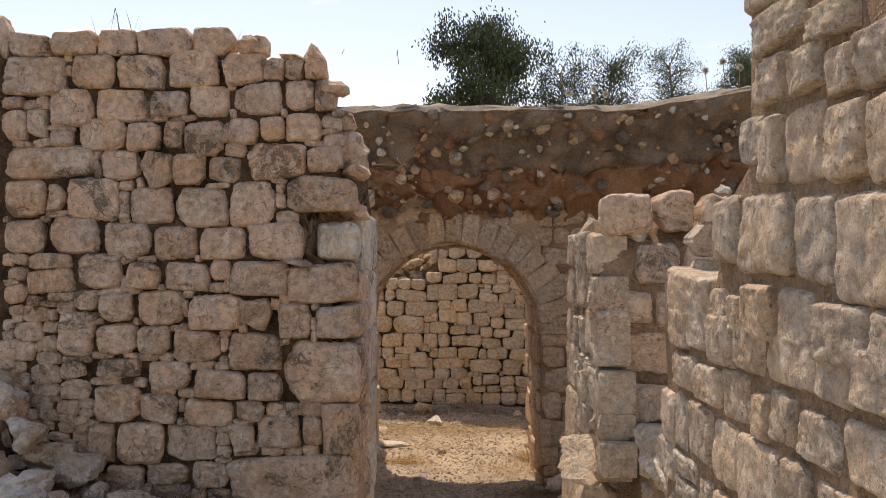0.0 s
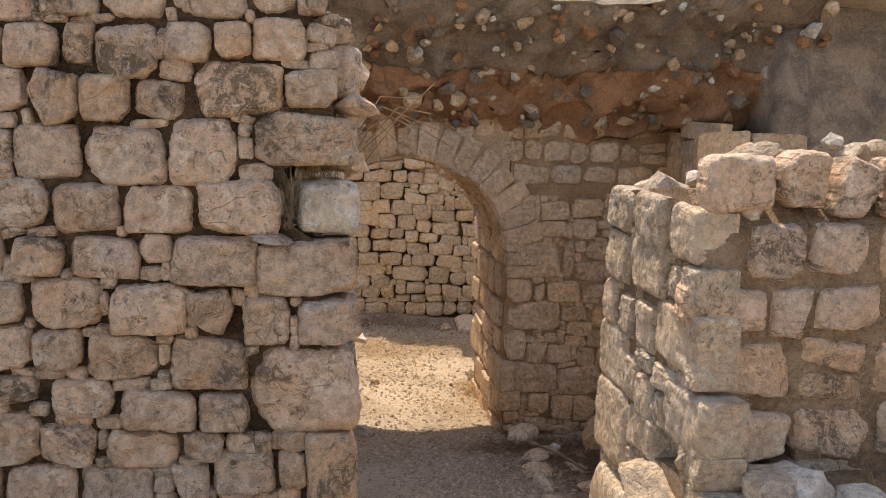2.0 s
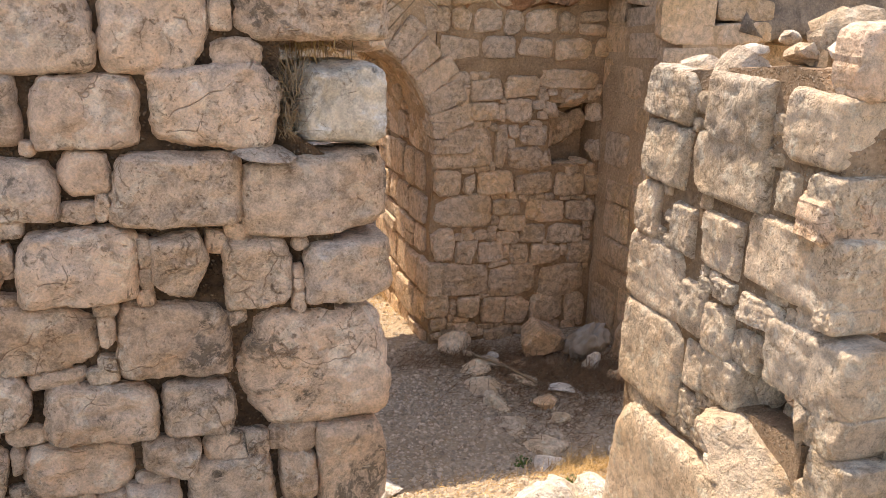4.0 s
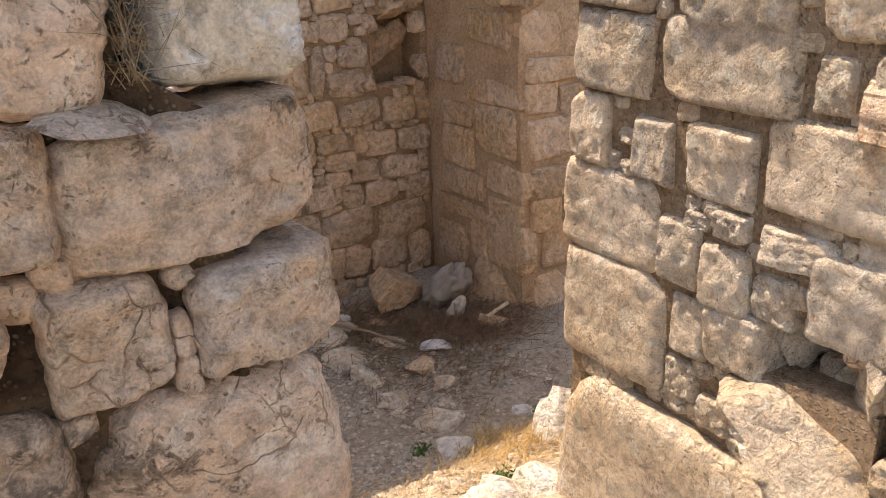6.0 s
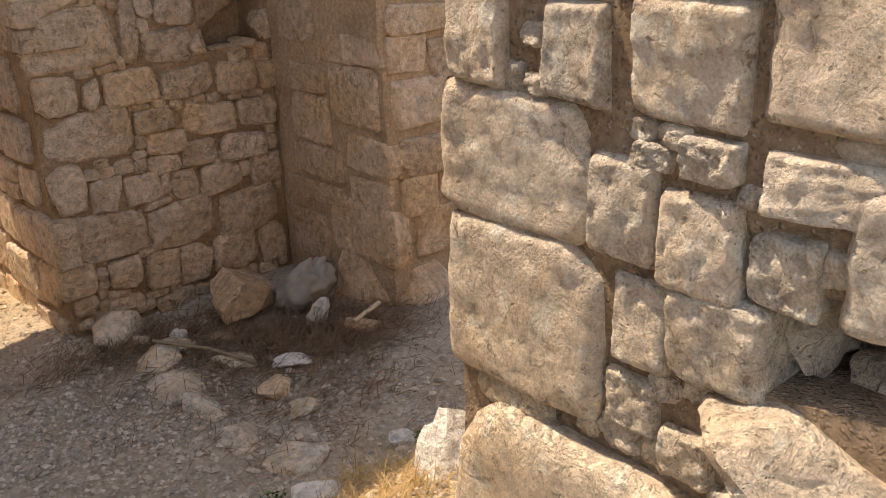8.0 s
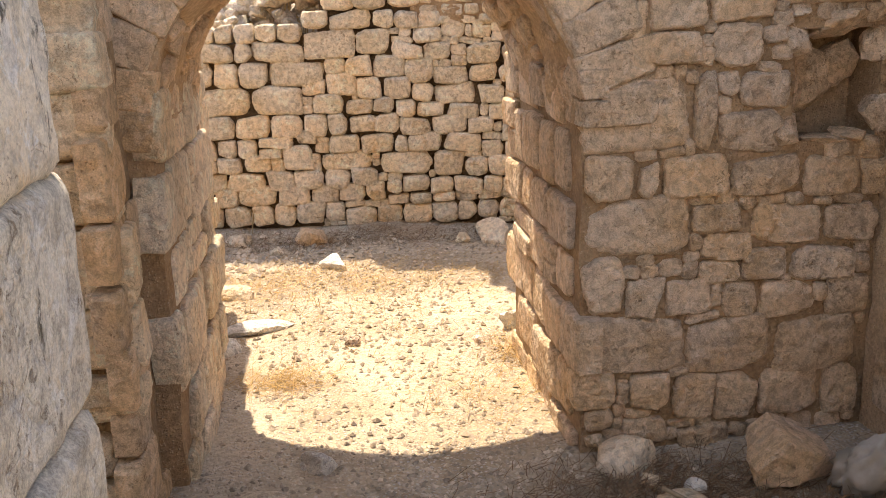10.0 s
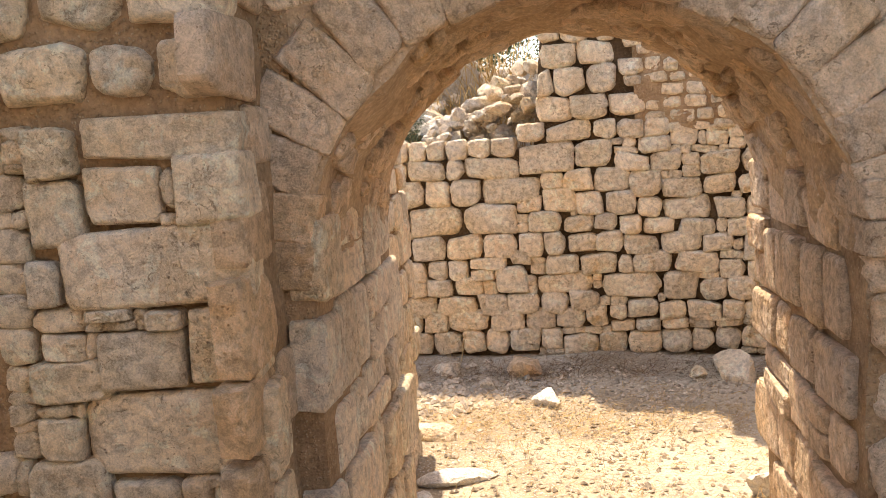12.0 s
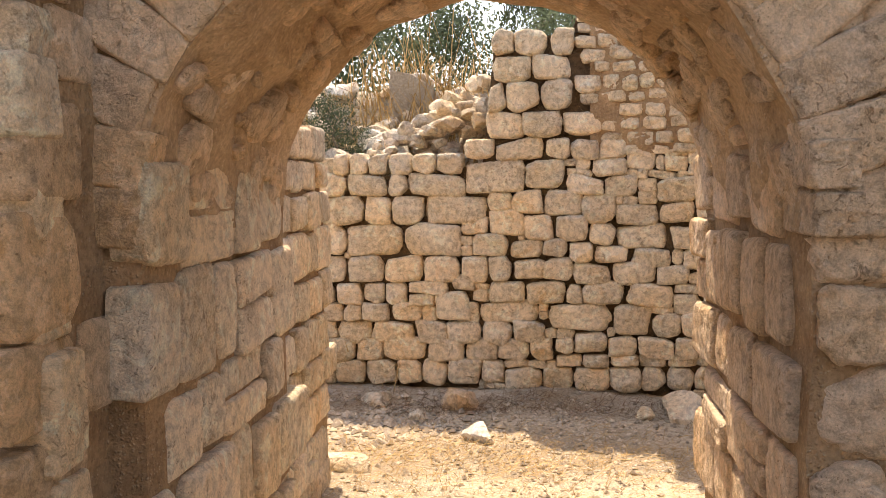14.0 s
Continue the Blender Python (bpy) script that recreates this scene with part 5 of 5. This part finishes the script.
twig("stick", "pale broken stick lying on dry needles", [(1.66, 6.60, -0.36), (1.75, 6.64, -0.36), (1.86, 6.68, -0.36)], 0.011, LIME_D)
twig("branch", "thin dry branch lying on the ground", [(0.98, 7.10, -0.38), (1.10, 6.85, -0.37), (1.18, 6.60, -0.37)], 0.008, TWIG)
for k in range(7):
    x0 = -0.42 + 0.03 * (k % 3)
    twig("dry_stem", "bare dry stem hanging from the wall joint", [(x0, 4.3, 1.78 - 0.02 * k), (x0 + 0.10, 4.28 - 0.02 * k, 1.80 + 0.03 * (k % 4)), (x0 + 0.17 + 0.02 * k, 4.26, 1.74 + 0.05 * (k % 5))], 0.0018, TWIG, "wall stems")


# crumpled dusty bag
bm = bmesh.new()
bmesh.ops.create_icosphere(bm, subdivisions=4, radius=1.0)
for v in bm.verts:
    p = v.co.copy()
    crease = abs(noise.noise(p * 1.9 + Vector((5, 0, 2)))) * 0.75 + abs(noise.noise(p * 4.3 + Vector((3, 1, 0)))) * 0.4
    taper = 1.0 - 0.35 * smooth(0.2, 1.0, p.z)
    v.co = Vector((p.x * 0.115 * taper, p.y * 0.07 * taper, p.z * 0.13 + 0.05 * p.x)) * (1.3 - crease)
bag = part("plastic_bag", bm, BAG)
bag.matrix_basis = pose(1.70, 7.02, -0.33, 8, 14, -30)
tagged(bag, "crumpled dusty grey plastic bag against a stone", "bag")


def thistle(x, y, z, h, seed):
    root = tagged(new("thistle"), "dry globe thistle growing on the wall cap", "thistle", "thistles")
    root.location = (x, y, z)
    r = random.Random(seed)
    lean = r.uniform(-0.25, 0.25)
    sv = [(-0.004, 0, -0.05), (0.004, 0, -0.05), (lean * h + 0.003, 0, h), (lean * h - 0.003, 0, h)]
    mesh_object("stem", sv, [(0, 1, 2, 3)], TWIG, root, False)
    verts, faces = [], []
    for k in range(150):
        d = Vector((r.gauss(0, 1), r.gauss(0, 1), r.gauss(0, 1))).normalized()
        s = d.orthogonal() * 0.004
        c, b = Vector((lean * h, 0, h)), len(verts)
        verts += [c + s, c - s, c + d * 0.035]
        faces.append((b, b + 1, b + 2))
    mesh_object("head", verts, faces, THISTLE, root, False)


for k, (x, h) in enumerate(((0.98, 0.10), (1.22, 0.13), (1.27, 0.09), (2.02, 0.16), (2.14, 0.2), (2.22, 0.14), (2.3, 0.18))):
    thistle(x, 7.25 + bend(x)[0], 2.64 + bend(x)[1], h, k)


# ---- far trees and bushes ----
def tree(x, y, z, height, spread, seed, droop=0.5, bare=0.35, leaves=2600, label="tall grey-green eucalyptus with drooping leaves"):
    root = tagged(new("tree"), label, "tree", "distant trees")
    root.location = (x, y, z)
    r = random.Random(seed)
    wv, wf = [], []

    def limb(a, b, ra, rb):
        d = (b - a).normalized()
        u = d.orthogonal().normalized()
        w = d.cross(u)
        base = len(wv)
        for c, rad in ((a, ra), (b, rb)):
            for k in range(6):
                t = k * math.pi / 3
                wv.append(c + (u * math.cos(t) + w * math.sin(t)) * rad)
        for k in range(6):
            q = (k + 1) % 6
            wf.append((base + k, base + q, base + 6 + q, base + 6 + k))
    knots = [Vector((0, 0, -0.3))]
    for k in range(6):
        knots.append(Vector((r.gauss(0, spread * 0.06), r.gauss(0, spread * 0.06), height * 0.16 * (k + 1))) + Vector((knots[-1].x, knots[-1].y, 0)))
    for k in range(6):
        limb(knots[k], knots[k + 1], height * 0.022 * (1 - k / 7), height * 0.022 * (1 - (k + 1) / 7))
    tips = []
    for k in range(40):
        f = bare + (1 - bare) * (k + 0.5) / 40
        a = knots[min(5, int(f * 6))].lerp(knots[min(6, int(f * 6) + 1)], (f * 6) % 1)
        ang, out = r.uniform(0, 6.283), spread * 0.5 * r.uniform(0.35, 1.0) * (1.1 - 0.75 * abs(f - 0.55))
        b = a + Vector((math.cos(ang) * out, math.sin(ang) * out, height * r.uniform(0.03, 0.13)))
        limb(a, b, height * 0.004, height * 0.001)
        tips += [a.lerp(b, 0.55), b, b + Vector((r.gauss(0, 0.12), r.gauss(0, 0.12), r.gauss(0, 0.06))) * spread]
    mesh_object("trunk", wv, wf, BARK, root)
    lv, lf = [], []
    for k in range(leaves * 6):
        c = r.choice(tips) + Vector((r.gauss(0, 1), r.gauss(0, 1), r.gauss(-droop, 0.9))) * spread * 0.075
        d = Vector((r.gauss(0, 0.5), r.gauss(0, 0.5), -droop - r.random() * 0.6)).normalized() * spread * r.uniform(0.022, 0.05)
        s = d.orthogonal().normalized() * spread * 0.0095
        b = len(lv)
        lv += [c, c + d * 0.5 + s, c + d, c + d * 0.5 - s]
        lf.append((b, b + 1, b + 2, b + 3))
    mesh_object("crown", lv, lf, LEAF, root, False)


tree(1.9, 40, 1.7, 9.6, 4.6, 1, 0.9, 0.30, 4200)
tree(4.9, 41, 1.7, 7.9, 3.0, 2, 0.8, 0.40, 1700)
tree(7.2, 40, 1.7, 8.3, 3.4, 3, 0.7, 0.45, 1300, "thin pale eucalyptus with sparse leaves")
tree(9.7, 40, 1.7, 8.2, 2.6, 4, 0.3, 0.45, 1500, "round dark-green tree beyond the wall")
tree(12.3, 39, 1.7, 8.1, 2.4, 5, 0.3, 0.45, 1700, "round dark-green tree beyond the wall")
tree(14.3, 40, 1.7, 7.9, 3.6, 6, 0.3, 0.4, 2100, "round dark-green tree beyond the wall")
tree(16.9, 40, 1.7, 8.6, 3.6, 7, 0.5, 0.4, 1900, "round dark-green tree beyond the wall")
tree(-2.9, 17.5, 1.4, 2.0, 2.0, 8, 0.1, 0.1, 1800, "green shrub on the bank")
tree(-1.3, 19.0, 1.3, 2.1, 2.0, 9, 0.1, 0.1, 1500, "green shrub on the bank")
tree(0.6, 20.0, 1.2, 2.2, 1.8, 10, 0.1, 0.1, 1200, "green shrub on the bank")
tree(-1.2, 12.35, 1.0, 0.55, 0.5, 11, 0.2, 0.1, 700, "small green shrub among rubble")
